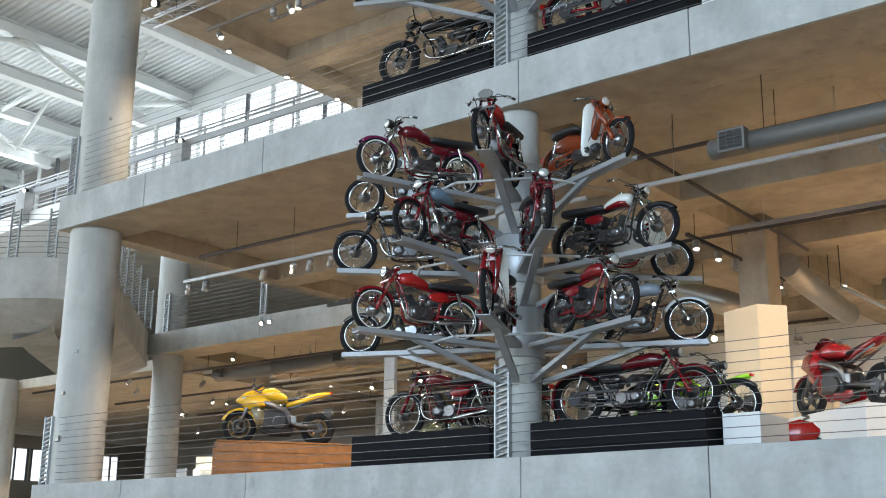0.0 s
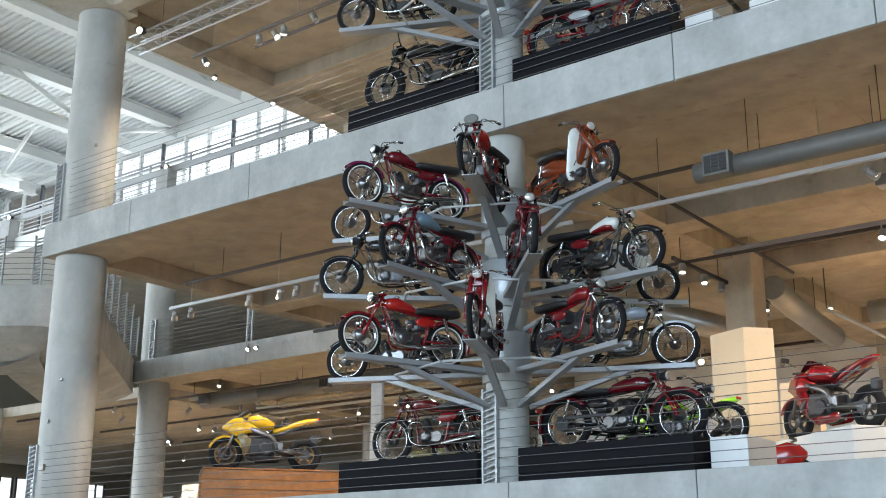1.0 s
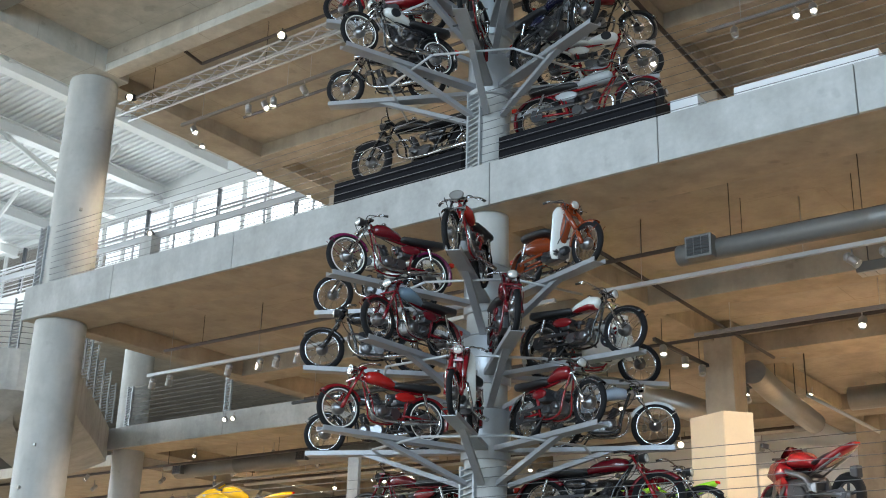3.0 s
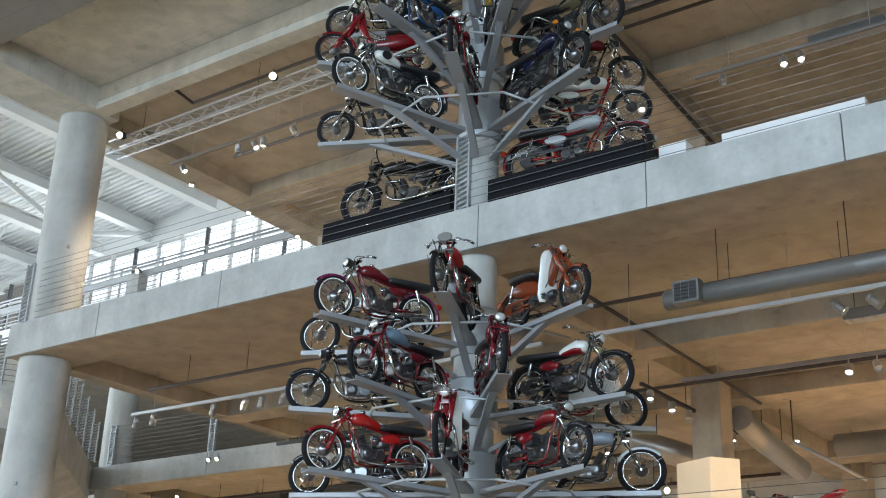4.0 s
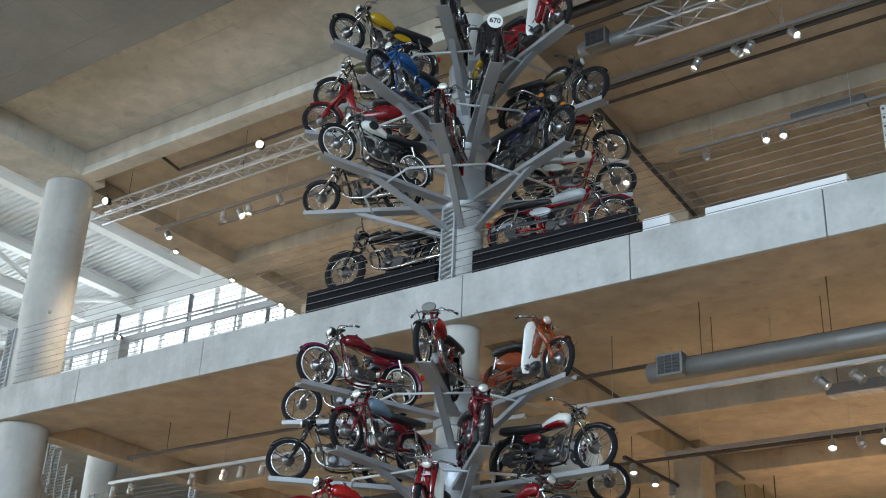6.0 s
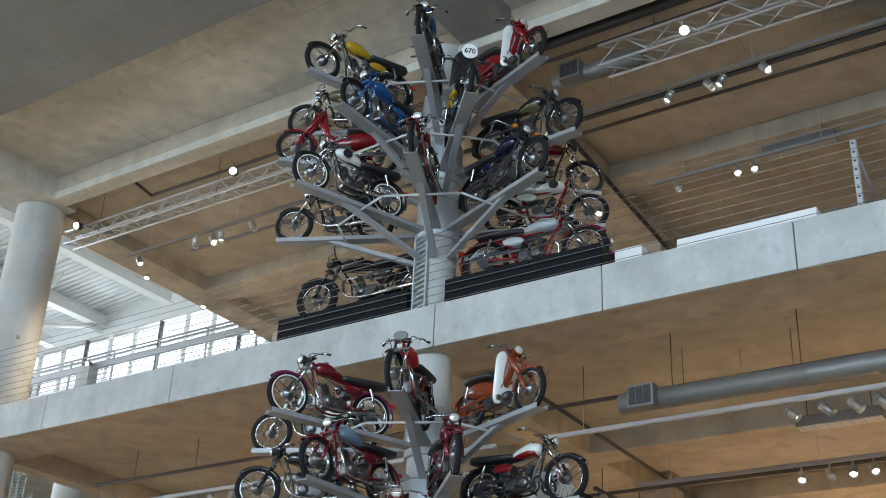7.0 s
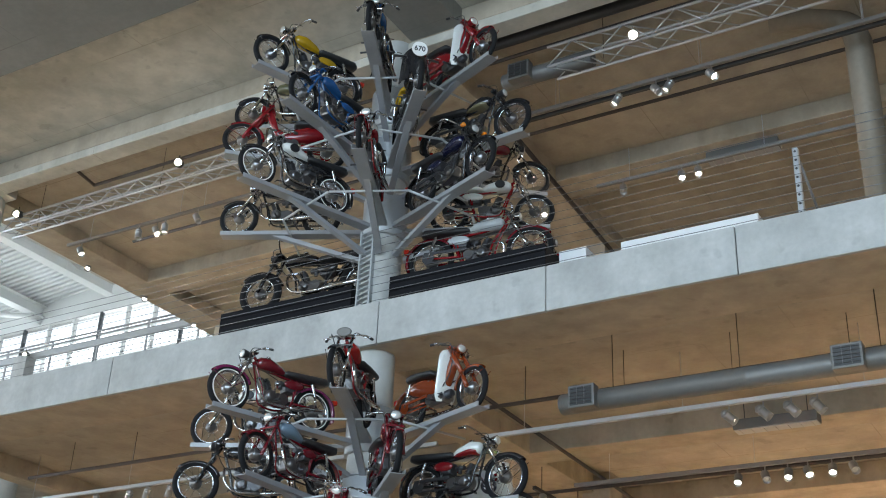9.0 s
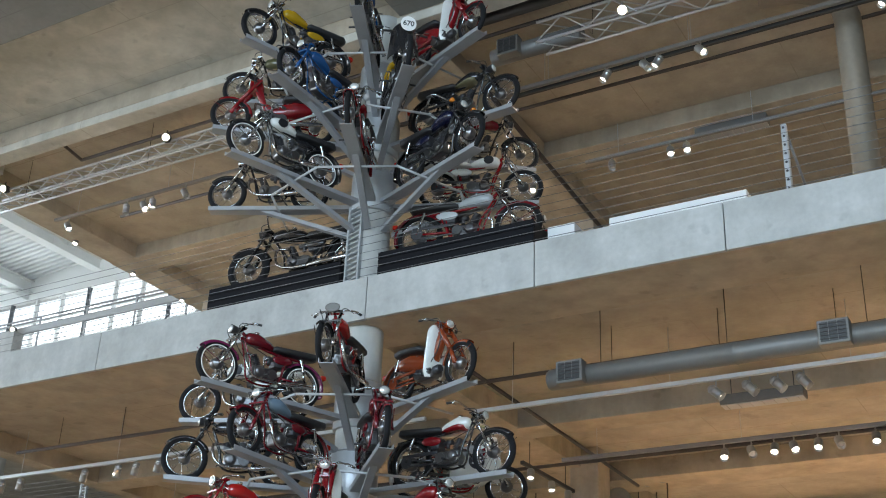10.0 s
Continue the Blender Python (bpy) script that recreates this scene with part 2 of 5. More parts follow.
def loft(bm, sections, n=14, power=2.6):
    """Rounded sections across x: (x, half width, z low, z high)."""
    rows = []
    for x, w, z0, z1 in sections:
        row = []
        for i in range(n):
            a = 2 * math.pi * i / n
            cx, cz = math.cos(a), math.sin(a)
            ex = math.copysign(abs(cx) ** (2 / power), cx)
            ez = math.copysign(abs(cz) ** (2 / power), cz)
            row.append(bm.verts.new((x, w * ex, (z0 + z1) / 2 + (z1 - z0) / 2 * ez)))
        rows.append(row)
    for q, w in zip(rows, rows[1:]):
        for i in range(n):
            bm.faces.new((q[i], q[(i + 1) % n], w[(i + 1) % n], w[i])).smooth = True
    bm.faces.new(rows[0]), bm.faces.new(rows[-1][::-1])


def finish(bm, name):
    bmesh.ops.recalc_face_normals(bm, faces=bm.faces)
    me = bpy.data.meshes.new(name)
    bm.to_mesh(me)
    bm.free()
    return me


def mesh_ob(name, bm, material, label="", category="", kind="", group=""):
    me = finish(bm, name)
    me.materials.append(material)
    return tagged(new(name, me), label, category, group, kind)


def part(name, bm, material, parent, label=""):
    me = bm if isinstance(bm, bpy.types.Mesh) else finish(bm, name)
    if not me.materials:
        me.materials.append(material)
    ob = new(name, me)
    if me.materials[0] is not material:
        ob.material_slots[0].link = "OBJECT"
        ob.material_slots[0].material = material
    ob.parent = parent
    return tagged(ob, label)


def thing(name, m, label, category, group=""):
    ob = new(name)
    ob.empty_display_size = 0.2
    ob.matrix_world = m
    return tagged(ob, label, category, group)


def block(name, dims, material, label="", category="", kind="structure", bevel=0.0):
    bm = bmesh.new()
    box(bm, *dims, bevel)
    return mesh_ob(name, bm, material, label, category, kind)


# ---- structure ----
XL, XR, YB = -9.6, 16.0, 24.0      # left end, right end and back of the galleries
DROP, DEEP = 0.35, 0.58            # beam depth under the deck, whole depth
block("ground", (-38, 16, -22, 24, -3.1, -2.82), M["floor"], "polished tan concrete atrium floor", "floor")
# enclosing walls; south and east stay unseen, added to contain the light
for nm, d in (("wall_south", (-38, 16, -22.4, -22, -3.1, 1.0)), ("wall_south_top", (-38, 16, -22.4, -22, 10.2, 18)), ("wall_east", (16, 16.4, -22.4, 24.4, -3.1, 18)),
              ("wall_north_low", (-38, 16, 24, 24.4, -3.1, 0.6)), ("wall_north", (-38, 16, 24, 24.4, 2.6, 18)), ("wall_west_low", (-38.4, -38, -22.4, 8.0, -3.1, 1.5)), ("wall_west_rear", (-38.4, -38, 8.01, 24.4, -3.1, 12.0)),
              ("wall_west_top", (-38.4, -38, -22.4, 24.4, 12.0, 18))):
    block(nm, d, M["wall"], "plaster wall added to close the hall", "wall")


def slab(level, ztop, x0, x1, y0, y1, xs, ys, joints, soffit, edge_faces=True, front=0.95, deep=DEEP, drop=DROP):
    """A concrete gallery floor: deck, beams both ways under it, and front edge castings with open joints."""
    zd, zb = ztop - deep + drop, ztop - deep
    block("floor_slab_%d" % level, (x0, x1, y0, y1, zd, ztop), soffit, "formed concrete gallery floor, coffered underside tinted as warmly lit", "floor slab")
    bands = [(y0, y0 + front)] + ys
    for a, b in bands:
        if b <= y1:
            bm = bmesh.new()
            box(bm, x0 + 0.003, x1, a + 0.002, b, zb, zd - 0.001, 0.012)
            mesh_ob("ceiling_beam", bm, M["beam"], "cast concrete ceiling beam tinted tan as warmly lit", "beam", "structure")
    stops = sorted([b for _, b in bands if b <= y1])
    begins = sorted([a for a, _ in bands if a > y0 and a <= y1]) + [y1]
    for xa, xb in xs:
        for s, e in zip(stops, begins):
            bm = bmesh.new()
            box(bm, xa, xb, s + 0.002, e - 0.002, zb + 0.004, zd - 0.001, 0.012)
            mesh_ob("ceiling_beam", bm, M["beam"], "cast concrete ceiling beam tinted tan as warmly lit", "beam", "structure")
    if edge_faces:
        for a, b in zip(joints, joints[1:]):
            bm = bmesh.new()
            box(bm, a + 0.006, b - 0.006, y0 - 0.06, y0 - 0.001, zb - 0.003, ztop + 0.003, 0.008)
            mesh_ob("slab_edge", bm, M["edge"], "pale grey cast concrete slab edge with streaks", "slab edge", "structure")


YBEAMS = [(4.87, 5.45), (8.40, 9.3), (13.8, 14.6), (18.4, 19.2)]
XBEAMS = [(XL + 0.03, -9.2), (-0.85, -0.05), (8.7, 9.6)]
JOINTS = [XL, -7.2, -4.39, 0.27, 2.64, 4.94, 8.2, 12.0, XR]
# lower gallery floor with its deep edge
block("floor_slab_1", (XL, XR, 0.0, YB, -0.5, 0.0), M["floor"], "polished tan concrete gallery floor", "floor slab")
block("floor_slab_1_rear", (-30, XL - 0.01, 9.0, YB, -0.5, -0.004), M["floor"], "polished tan concrete gallery floor", "floor slab")
for a, b in zip(JOINTS, JOINTS[1:]):
    bm = bmesh.new()
    box(bm, a + 0.006, b - 0.006, -0.06, -0.001, -1.1, 0.003, 0.008)
    mesh_ob("slab_edge", bm, M["edge"], "pale grey cast concrete slab edge with streaks", "slab edge", "structure")
block("lower_wall", (XL, XR, 0.15, 0.45, -2.82, -0.505), M["wall"], "concrete wall under the lower gallery", "wall")
slab(2, 4.98, XL, XR, 0.0, YB, XBEAMS, YBEAMS, JOINTS, M["soffit"])
slab(3, 9.98, XL - 0.3, XR, 0.25, YB, [(XL - 0.28, -9.18), (-0.42, 0.42), (8.7, 9.6)], [(4.86, 5.5)] + YBEAMS[1:], JOINTS, M["soffit"], False, 0.32, 0.73, 0.31)
block("ceiling_front_beam", (-8.596, XR, 0.25, 0.57, 9.09, 9.248), M["roof_soffit"], "deep grey concrete beam along the gallery edge", "beam", bevel=0.012)
# rear wing
slab(4, 4.96, -18.7, XL - 0.02, 9.0, YB, [(-18.6, -17.8)], [(13.8, 14.6), (18.4, 19.2)], [-18.7, -14.1, XL - 0.02], M["soffit"])
block("rear_gallery_floor", (-38, XL - 0.35, 9.2, 13.2, 9.4, 9.9), M["white"], "pale grey walkway along the windows", "walkway")
block("rear_ceiling", (-38, -18.72, 9.6, 24, 4.1, 4.4), M["soffit"], "concrete ceiling of the rear wing, tinted as warmly lit", "ceiling")
block("rear_floor_west", (-38, -30.01, 9.0, 24, -0.5, -0.004), M["floor"], "polished tan concrete gallery floor", "floor slab")
# concrete roof over the atrium in front of the galleries
block("ceiling_front_panel", (-8.596, XR, -1.944, 0.246, 9.56, 10.0), M["roof_soffit"], "grey formed concrete ceiling with joint lines", "ceiling")
# the band's shade is painted as a darker concrete
block("ceiling_front_band", (-8.596, XR, -22, -1.948, 9.25, 10.0), M["shaded_soffit"], "broad concrete ceiling band coloured dark as in shade", "ceiling", bevel=0.012)
block("ceiling_edge_beam", (-9.62, -8.60, -22, 0.80, 9.09, 9.97), M["roof_soffit"], "grey concrete beam from the column over the atrium", "beam", bevel=0.012)
# cross beam added where the ceiling turns darker, in the painted shade colour
block("ceiling_cross_beam", (0.30, 1.15, -1.944, 0.246, 9.254, 9.558), M["shaded_soffit"], "concrete cross beam coloured dark as in shade over the display tree", "beam", bevel=0.012)


def column(x, y, z0, z1, r, label):
    bm = bmesh.new()
    n = 40
    turned(bm, (x, y, 0), [(z0, r), (z0 + 0.002, r), (z1 - 0.03, r), (z1 - 0.002, r * 0.985)], "z", n)
    return mesh_ob("column", bm, M["column"], label, "column", "structure")


LCOL = (-9.18, 0.47)
column(*LCOL, 0.0, 4.40, 0.44, "round grey concrete column under a slab corner")
column(*LCOL, 4.98, 9.088, 0.44, "round grey concrete column under a slab corner")
column(-9.15, 0.47, -2.82, -0.5, 0.44, "round grey concrete column")
for cx in (-9.15, 0.0, 9.15):
    for cy in (7.6, 15.5):
        for za, zb in ((0, 4.75), (4.98, 9.56)):
            if (cx, cy, za) == (-9.15, 7.6, 0):
                continue
            block("pillar", (cx - 0.27, cx + 0.27, cy - 0.27, cy + 0.27, za, zb - 0.002), M["beam"], "square tan concrete pillar inside the gallery", "pillar", bevel=0.02)
for cx, cy in ((-18.3, 9.45), (-18.3, 18.8), (-26.3, 9.4)):
    column(cx, cy, -2.82, 4.4, 0.42, "round grey concrete column of the rear wing")
column(-18.3, 9.45, 4.96, 9.4, 0.42, "round grey concrete column of the rear wing")
TC = (0.0, 0.33)
column(*TC, 0.0, 4.40, 0.262, "round pale concrete column inside a display tree")
column(*TC, 4.98, 9.252, 0.262, "round pale concrete column inside a display tree")


# ---- motorcycles: x ahead, tyres on z = 0, midway between the axles at x = 0 ----
CACHE = {}


def cached(key, build, low=False):
    if key not in CACHE:
        bm = bmesh.new()
        build(bm)
        if low:
            for v in bm.verts:
                v.co.z = v.co.z if v.co.z < 0.45 else 0.45 + (v.co.z - 0.45) * 0.84
        CACHE[key] = finish(bm, key.split("|")[0])
    return CACHE[key]


def add(name, key, build, material, parent, label="", loc=None, low=False):
    ob = part(name, cached(name + "|" + key + "|" + material.name, build, low), material, parent, label)
    if loc:
        ob.location = loc
    return ob


def wheel(parent, name, x, R, fat, spoked=True, rim_mat=None, drum=0.07, wall=None):
    def tyre(bm):
        ring(bm, (0, 0, 0), R - fat, fat, 36, 10, 0.92)

    def rim(bm):
        ring(bm, (0, 0, 0), R - 2 * fat + 0.004, 0.013, 36, 6, 1.9)

    def hub(bm):
        turned(bm, (0, 0, 0), [(-0.07, 0.014), (-0.055, 0.016), (-0.05, drum), (-0.02, drum * 1.04), (0.02, drum * 1.04), (0.045, drum * 0.9), (0.055, 0.016), (0.07, 0.014)], "y", 20)

    def spokes(bm):
        if spoked:
            for k in range(20):
                a, b = 2 * math.pi * k / 20, 2 * math.pi * (k + (0.9 if k % 2 else -0.9)) / 20
                s = 0.035 if k % 4 < 2 else -0.035
                tube(bm, [(drum * math.cos(a), s, drum * math.sin(a)), ((R - 2 * fat) * math.cos(b), 0, (R - 2 * fat) * math.sin(b))], 0.0026, 3, False)
        else:
            for k in range(5):
                a = 2 * math.pi * k / 5 + 0.4
                for o in (-0.09, 0.09):
                    tube(bm, [(drum * 0.7 * math.cos(a), 0, drum * 0.7 * math.sin(a)), ((R - 2 * fat) * math.cos(a + o), 0, (R - 2 * fat) * math.sin(a + o))], [0.02, 0.011], 6)
    k = "%.3f %.3f %d %.3f" % (R, fat, spoked, drum)
    w = add(name, k, tyre, M["tyre"], parent, "", (x, 0, R))
    add("rim", k, rim, rim_mat or M["chrome"], w)
    add("hub", k, hub, M["alloy"], w)
    add("spokes", k, spokes, M["chrome"] if spoked else (rim_mat or M["alloy"]), w)
    if wall:
        def wallring(bm):
            for s in (-1, 1):
                ring(bm, (0, s * fat * 0.80, 0), R - 1.55 * fat, 0.009, 36, 5, 0.5)
        add("tyre_band", k, wallring, wall, w)
    return w


def arc_guard(bm, cx, cz, r, a0, a1, half, n=16):
    """A curved mudguard with folded sides, over an arc of degrees."""
    prof = [(-half, -0.035), (-half * 0.95, -0.004), (-half * 0.5, 0.008), (0, 0.012), (half * 0.5, 0.008), (half * 0.95, -0.004), (half, -0.035)]
    outer, inner = [], []
    for i in range(n + 1):
        a = radians(a0 + (a1 - a0) * i / n)
        outer.append([bm.verts.new((cx + (r + h) * math.cos(a), y, cz + (r + h) * math.sin(a))) for y, h in prof])
        inner.append([bm.verts.new((cx + (r + h - 0.004) * math.cos(a), y * 0.96, cz + (r + h - 0.004) * math.sin(a))) for y, h in prof])
    m = len(prof)
    for i in range(n):
        for j in range(m - 1):
            bm.faces.new((outer[i][j], outer[i + 1][j], outer[i + 1][j + 1], outer[i][j + 1])).smooth = True
            bm.faces.new((inner[i][j], inner[i][j + 1], inner[i + 1][j + 1], inner[i + 1][j])).smooth = True
        for j in (0, m - 1):
            bm.faces.new((outer[i][j], inner[i][j], inner[i + 1][j], outer[i + 1][j]))
    for i in (0, n):
        for j in range(m - 1):
            bm.faces.new((outer[i][j], outer[i][j + 1], inner[i][j + 1], inner[i][j]))


def number_text(parent, text, size, m, material):
    c = bpy.data.curves.new("number", "FONT")
    c.body, c.size, c.align_x, c.align_y, c.extrude, c.offset = text, size, "CENTER", "CENTER", 0.002, size * 0.02
    o = bpy.data.objects.new("number", c)
    me = bpy.data.meshes.new_from_object(o)
    bpy.data.objects.remove(o)
    ob = part("number", me, material, parent, "bold race number")
    ob.matrix_local = m
    return ob


def motorcycle(m, label, body="red", guard="red", frame="black", seat="vinyl", style="classic", R=0.285, fat=0.038, wb=1.20, lamp=True, bars="raised",
               tank2=None, wall=None, plate=None, rack=False, mirrors=False, blinkers=False, fairing=True, size=0.97, badge=False, low_pipe=True, group="bikes on the display trees", fork="chrome", name="motorcycle", side=None, shield_on=True, dial=False):
    """A small road motorcycle, a step-through moped or a faired racer, built of its parts."""
    T = thing(name, m @ Matrix.Scale(size, 4), label, "motorcycle" if style != "step" else "moped", group)
    def put(nm, k, build, material, parent, lb=""):
        return add(nm, k, build, material, parent, lb, None, True)

    B, G, F = paint(body), paint(guard) if guard != "chrome" else M["chrome"], paint(frame)
    S = M[seat]
    FK = M["chrome"] if fork == "chrome" else paint(fork)
    xf, xr = wb / 2, -wb / 2
    hz = 0.86 if style != "sport" else 0.84
    hx = xf - 0.27
    if style == "step":
        hx, hz = xf - 0.36, 0.95
    key = "%s %.2f %.2f %.3f" % (style, R, wb, fat)
    fw = wheel(T, "front_wheel", xf, R, fat, style != "sport", None, 0.075, wall)
    rw = wheel(T, "rear_wheel", xr, R, fat * (1.0 if style != "sport" else 1.3), style != "sport", None, 0.085, wall)

    def fork_b(bm):
        for s in (-1, 1):
            tube(bm, [(xf, s * 0.085, R), (xf - 0.10, s * 0.085, R + 0.20)], 0.024 if style != "step" else 0.03, 8)
            tube(bm, [(xf - 0.10, s * 0.085, R + 0.20), (hx, s * 0.085, hz)], 0.017 if style != "step" else 0.032, 8)
        tube(bm, [(xf, -0.11, R), (xf, 0.11, R)], 0.011, 8)
        for z in (0.0, -0.17):
            k = z / (hz - R)
            box(bm, hx - k * 0.27 - 0.03, hx - k * 0.27 + 0.05, -0.11, 0.11, hz + z - 0.018, hz + z + 0.012, 0.006)
    put("fork", key, fork_b, FK, T, "front fork with two legs")

    def bars_b(bm):
        if bars == "low":
            p = [(hx + 0.06, -0.30, hz - 0.02), (hx + 0.05, -0.12, hz + 0.02), (hx + 0.04, 0, hz + 0.03), (hx + 0.05, 0.12, hz + 0.02), (hx + 0.06, 0.30, hz - 0.02)]
        elif bars == "high":
            p = [(hx - 0.20, -0.34, hz + 0.09), (hx - 0.09, -0.30, hz + 0.115), (hx - 0.01, -0.11, hz + 0.04), (hx, 0, hz + 0.03), (hx - 0.01, 0.11, hz + 0.04), (hx - 0.09, 0.30, hz + 0.115), (hx - 0.20, 0.34, hz + 0.09)]
        else:
            p = [(hx - 0.12, -0.29, hz + 0.01), (hx - 0.04, -0.23, hz + 0.035), (hx, -0.09, hz + 0.035), (hx, 0, hz + 0.035), (hx, 0.09, hz + 0.035), (hx - 0.04, 0.23, hz + 0.035), (hx - 0.12, 0.29, hz + 0.01)]
        tube(bm, curve_pts(p, 5), 0.011, 8)
        for s in (-1, 1):
            e = Vector(p[0] if s < 0 else p[-1])
            tube(bm, [e + Vector((0.07, -s * 0.08, 0.0)), e + Vector((0.10, s * 0.01, -0.012))], 0.006, 6)
    hb = put("handlebar", key + bars, bars_b, M["chrome"], T)

    for s in (-1, 1):
        def grip_b(bm):
            e = {"low": (0.06, 0.30, -0.02), "high": (-0.20, 0.34, 0.09), "raised": (-0.12, 0.29, 0.01)}[bars]
            i = {"low": (0.055, 0.19, 0.0), "high": (-0.13, 0.315, 0.105), "raised": (-0.075, 0.256, 0.024)}[bars]
            tube(bm, [(hx + i[0], s * i[1], hz + i[2]), (hx + e[0], s * e[1], hz + e[2])], 0.018, 8)
        put("grip", key + bars + str(s), grip_b, M["vinyl"], hb, "black rubber grip")

    def frame_b(bm):
        if style == "step":
            tube(bm, curve_pts([(hx - 0.02, 0, hz - 0.02), (hx - 0.05, 0, 0.62), (0.06, 0, 0.43), (-0.10, 0, 0.42), (-0.28, 0, 0.56), (xr + 0.05, 0, 0.62)], 4), [0.04] * 13 + [0.05] * 8, 10)
        else:
            tube(bm, curve_pts([(hx - 0.02, 0, hz - 0.03), (hx - 0.2, 0, 0.70), (-0.2, 0, 0.64), (xr - 0.02, 0, 0.64)], 4), 0.022, 8)
            for s in (-1, 1):
                tube(bm, curve_pts([(hx - 0.03, s * 0.02, hz - 0.10), (0.19, s * 0.06, 0.42), (0.12, s * 0.08, 0.22), (-0.18, s * 0.08, 0.21), (-0.26, s * 0.08, 0.35), (-0.27, s * 0.06, 0.62)], 4), 0.014, 6)
                tube(bm, [(-0.25, s * 0.08, 0.28), (xr + 0.28, s * 0.095, 0.60)], 0.011, 6)
        for s in (-1, 1):
            tube(bm, [(-0.22, s * 0.075, 0.29), (xr, s * 0.095, R)], 0.016, 6)
        tube(bm, [(xr, -0.12, R), (xr, 0.12, R)], 0.010, 6)
    put("frame", key, frame_b, F, T)

    for s in (-1, 1):
        def shock_b(bm):
            a, b = Vector((xr + 0.01, s * 0.115, R + 0.02)), Vector((xr + 0.10, s * 0.115, 0.62))
            tube(bm, [a, a.lerp(b, 0.45)], 0.012, 8)
            tube(bm, [a.lerp(b, 0.4 + 0.6 * q / 14) for q in range(15)], [0.024 if q % 2 else 0.017 for q in range(15)], 8)
        put("rear_shock", key + str(s), shock_b, M["chrome"], T)

    def engine_b(bm):
        box(bm, -0.18, 0.13, -0.07, 0.07, 0.22, 0.385, 0.03)
        for s in (-1, 1):
            turned(bm, (0.05, s * 0.09, 0.31), [(-0.035, 0.07), (-0.005, 0.075), (0.02, 0.06), (0.03, 0.035)] if s > 0 else [(-0.03, 0.035), (-0.02, 0.06), (0.005, 0.075), (0.035, 0.07)], "y", 18)
            turned(bm, (-0.12, s * 0.085, 0.30), [(-0.02, 0.065), (0.02, 0.065)], "y", 16)
    put("crankcase", key, engine_b, M["alloy"], T, "cast alloy crankcase")

    def cyl_b(bm):
        if style == "step":
            a, b = Vector((0.08, 0, 0.32)), Vector((0.22, 0, 0.33))
        else:
            a, b = Vector((0.05, 0, 0.38)), Vector((0.12, 0, 0.55))
        pts, rs = [], []
        for q in range(9):
            for h, w in ((0.0, 0.034), (0.02, 0.055 if q < 7 else 0.046), (0.06, 0.055 if q < 7 else 0.046), (0.08, 0.034)):
                pts.append(a.lerp(b, q / 9 + h)), rs.append(w)
        tube(bm, pts, rs, 12)
    put("cylinder", key, cyl_b, M["dark_metal"], T, "finned cylinder")

    def carb_b(bm):
        tube(bm, [(-0.02, 0.03, 0.52), (-0.16, 0.05, 0.52)], 0.035, 8)
        tube(bm, [(-0.09, 0.04, 0.44), (-0.09, 0.04, 0.56)], 0.025, 8)
        box(bm, -0.30, -0.15, -0.085, 0.085, 0.42, 0.60, 0.03)
    put("carburettor", key, carb_b, M["dark_metal"], T)

    def pipe_b(bm):
        z = 0.20 if low_pipe else 0.42
        p = curve_pts([(0.13, 0.05, 0.50), (0.27, 0.09, 0.48), (0.24, 0.13, 0.28), (0.10, 0.13, z), (-0.20, 0.14, z)], 4)
        tube(bm, p, 0.018, 8)
        tube(bm, [(-0.18, 0.14, z), (-0.24, 0.145, z), (-0.45, 0.15, z + 0.03), (xr - 0.08, 0.15, z + 0.06), (xr - 0.10, 0.15, z + 0.06)], [0.016, 0.03, 0.034, 0.03, 0.015], 10)
    put("exhaust", key + str(low_pipe), pipe_b, M["chrome"], T, "chrome exhaust pipe and silencer")

    runs = [[(hx - 0.06, 0.20, hz + 0.03), (hx + 0.08, 0.13, hz + 0.02), (hx + 0.05, 0.05, hz - 0.16), (hx - 0.12, 0.03, 0.66), (-0.05, 0.04, 0.56)],
            [(hx - 0.06, -0.20, hz + 0.03), (hx + 0.10, -0.15, hz + 0.01), (hx + 0.07, -0.10, hz - 0.20), (xf - 0.10, -0.10, R + 0.22), (xf - 0.02, -0.09, R + 0.05)],
            [(hx - 0.05, -0.18, hz + 0.03), (hx + 0.06, -0.08, hz - 0.02), (hx - 0.02, -0.05, 0.60), (0.12, -0.08, 0.40)]]
    for q, run in enumerate(runs):
        def cable_b(bm):
            tube(bm, curve_pts(run, 5), 0.006, 5)
        put("control_cable", key + str(q), cable_b, M["vinyl"], T, "looping black control cable")

    def chain_b(bm):
        box(bm, xr - 0.06, -0.14, -0.125, -0.105, R + 0.045, R + 0.085, 0.008)
        box(bm, xr - 0.02, -0.14, -0.122, -0.110, R - 0.075, R - 0.055, 0.003)
        turned(bm, (xr, -0.116, R), [(-0.004, 0.082), (0.004, 0.082)], "y", 20)
    put("chain_case", key, chain_b, G if style == "step" else M["dark_metal"], T, "chain, sprocket and chain guard")

    def stand_b(bm):
        tube(bm, [(-0.36, -0.15, 0.10), (-0.30, -0.12, 0.10), (-0.20, -0.08, 0.22), (-0.20, 0.08, 0.22), (-0.30, 0.12, 0.10), (-0.36, 0.15, 0.10)], 0.011, 6)
    put("stand", key, stand_b, M["dark_metal"], T, "dark centre stand")

    def kick_b(bm):
        tube(bm, [(0.02, 0.11, 0.32), (0.05, 0.16, 0.44), (0.02, 0.21, 0.45)], 0.010, 6)
    put("kick_lever", key, kick_b, M["chrome"], T)

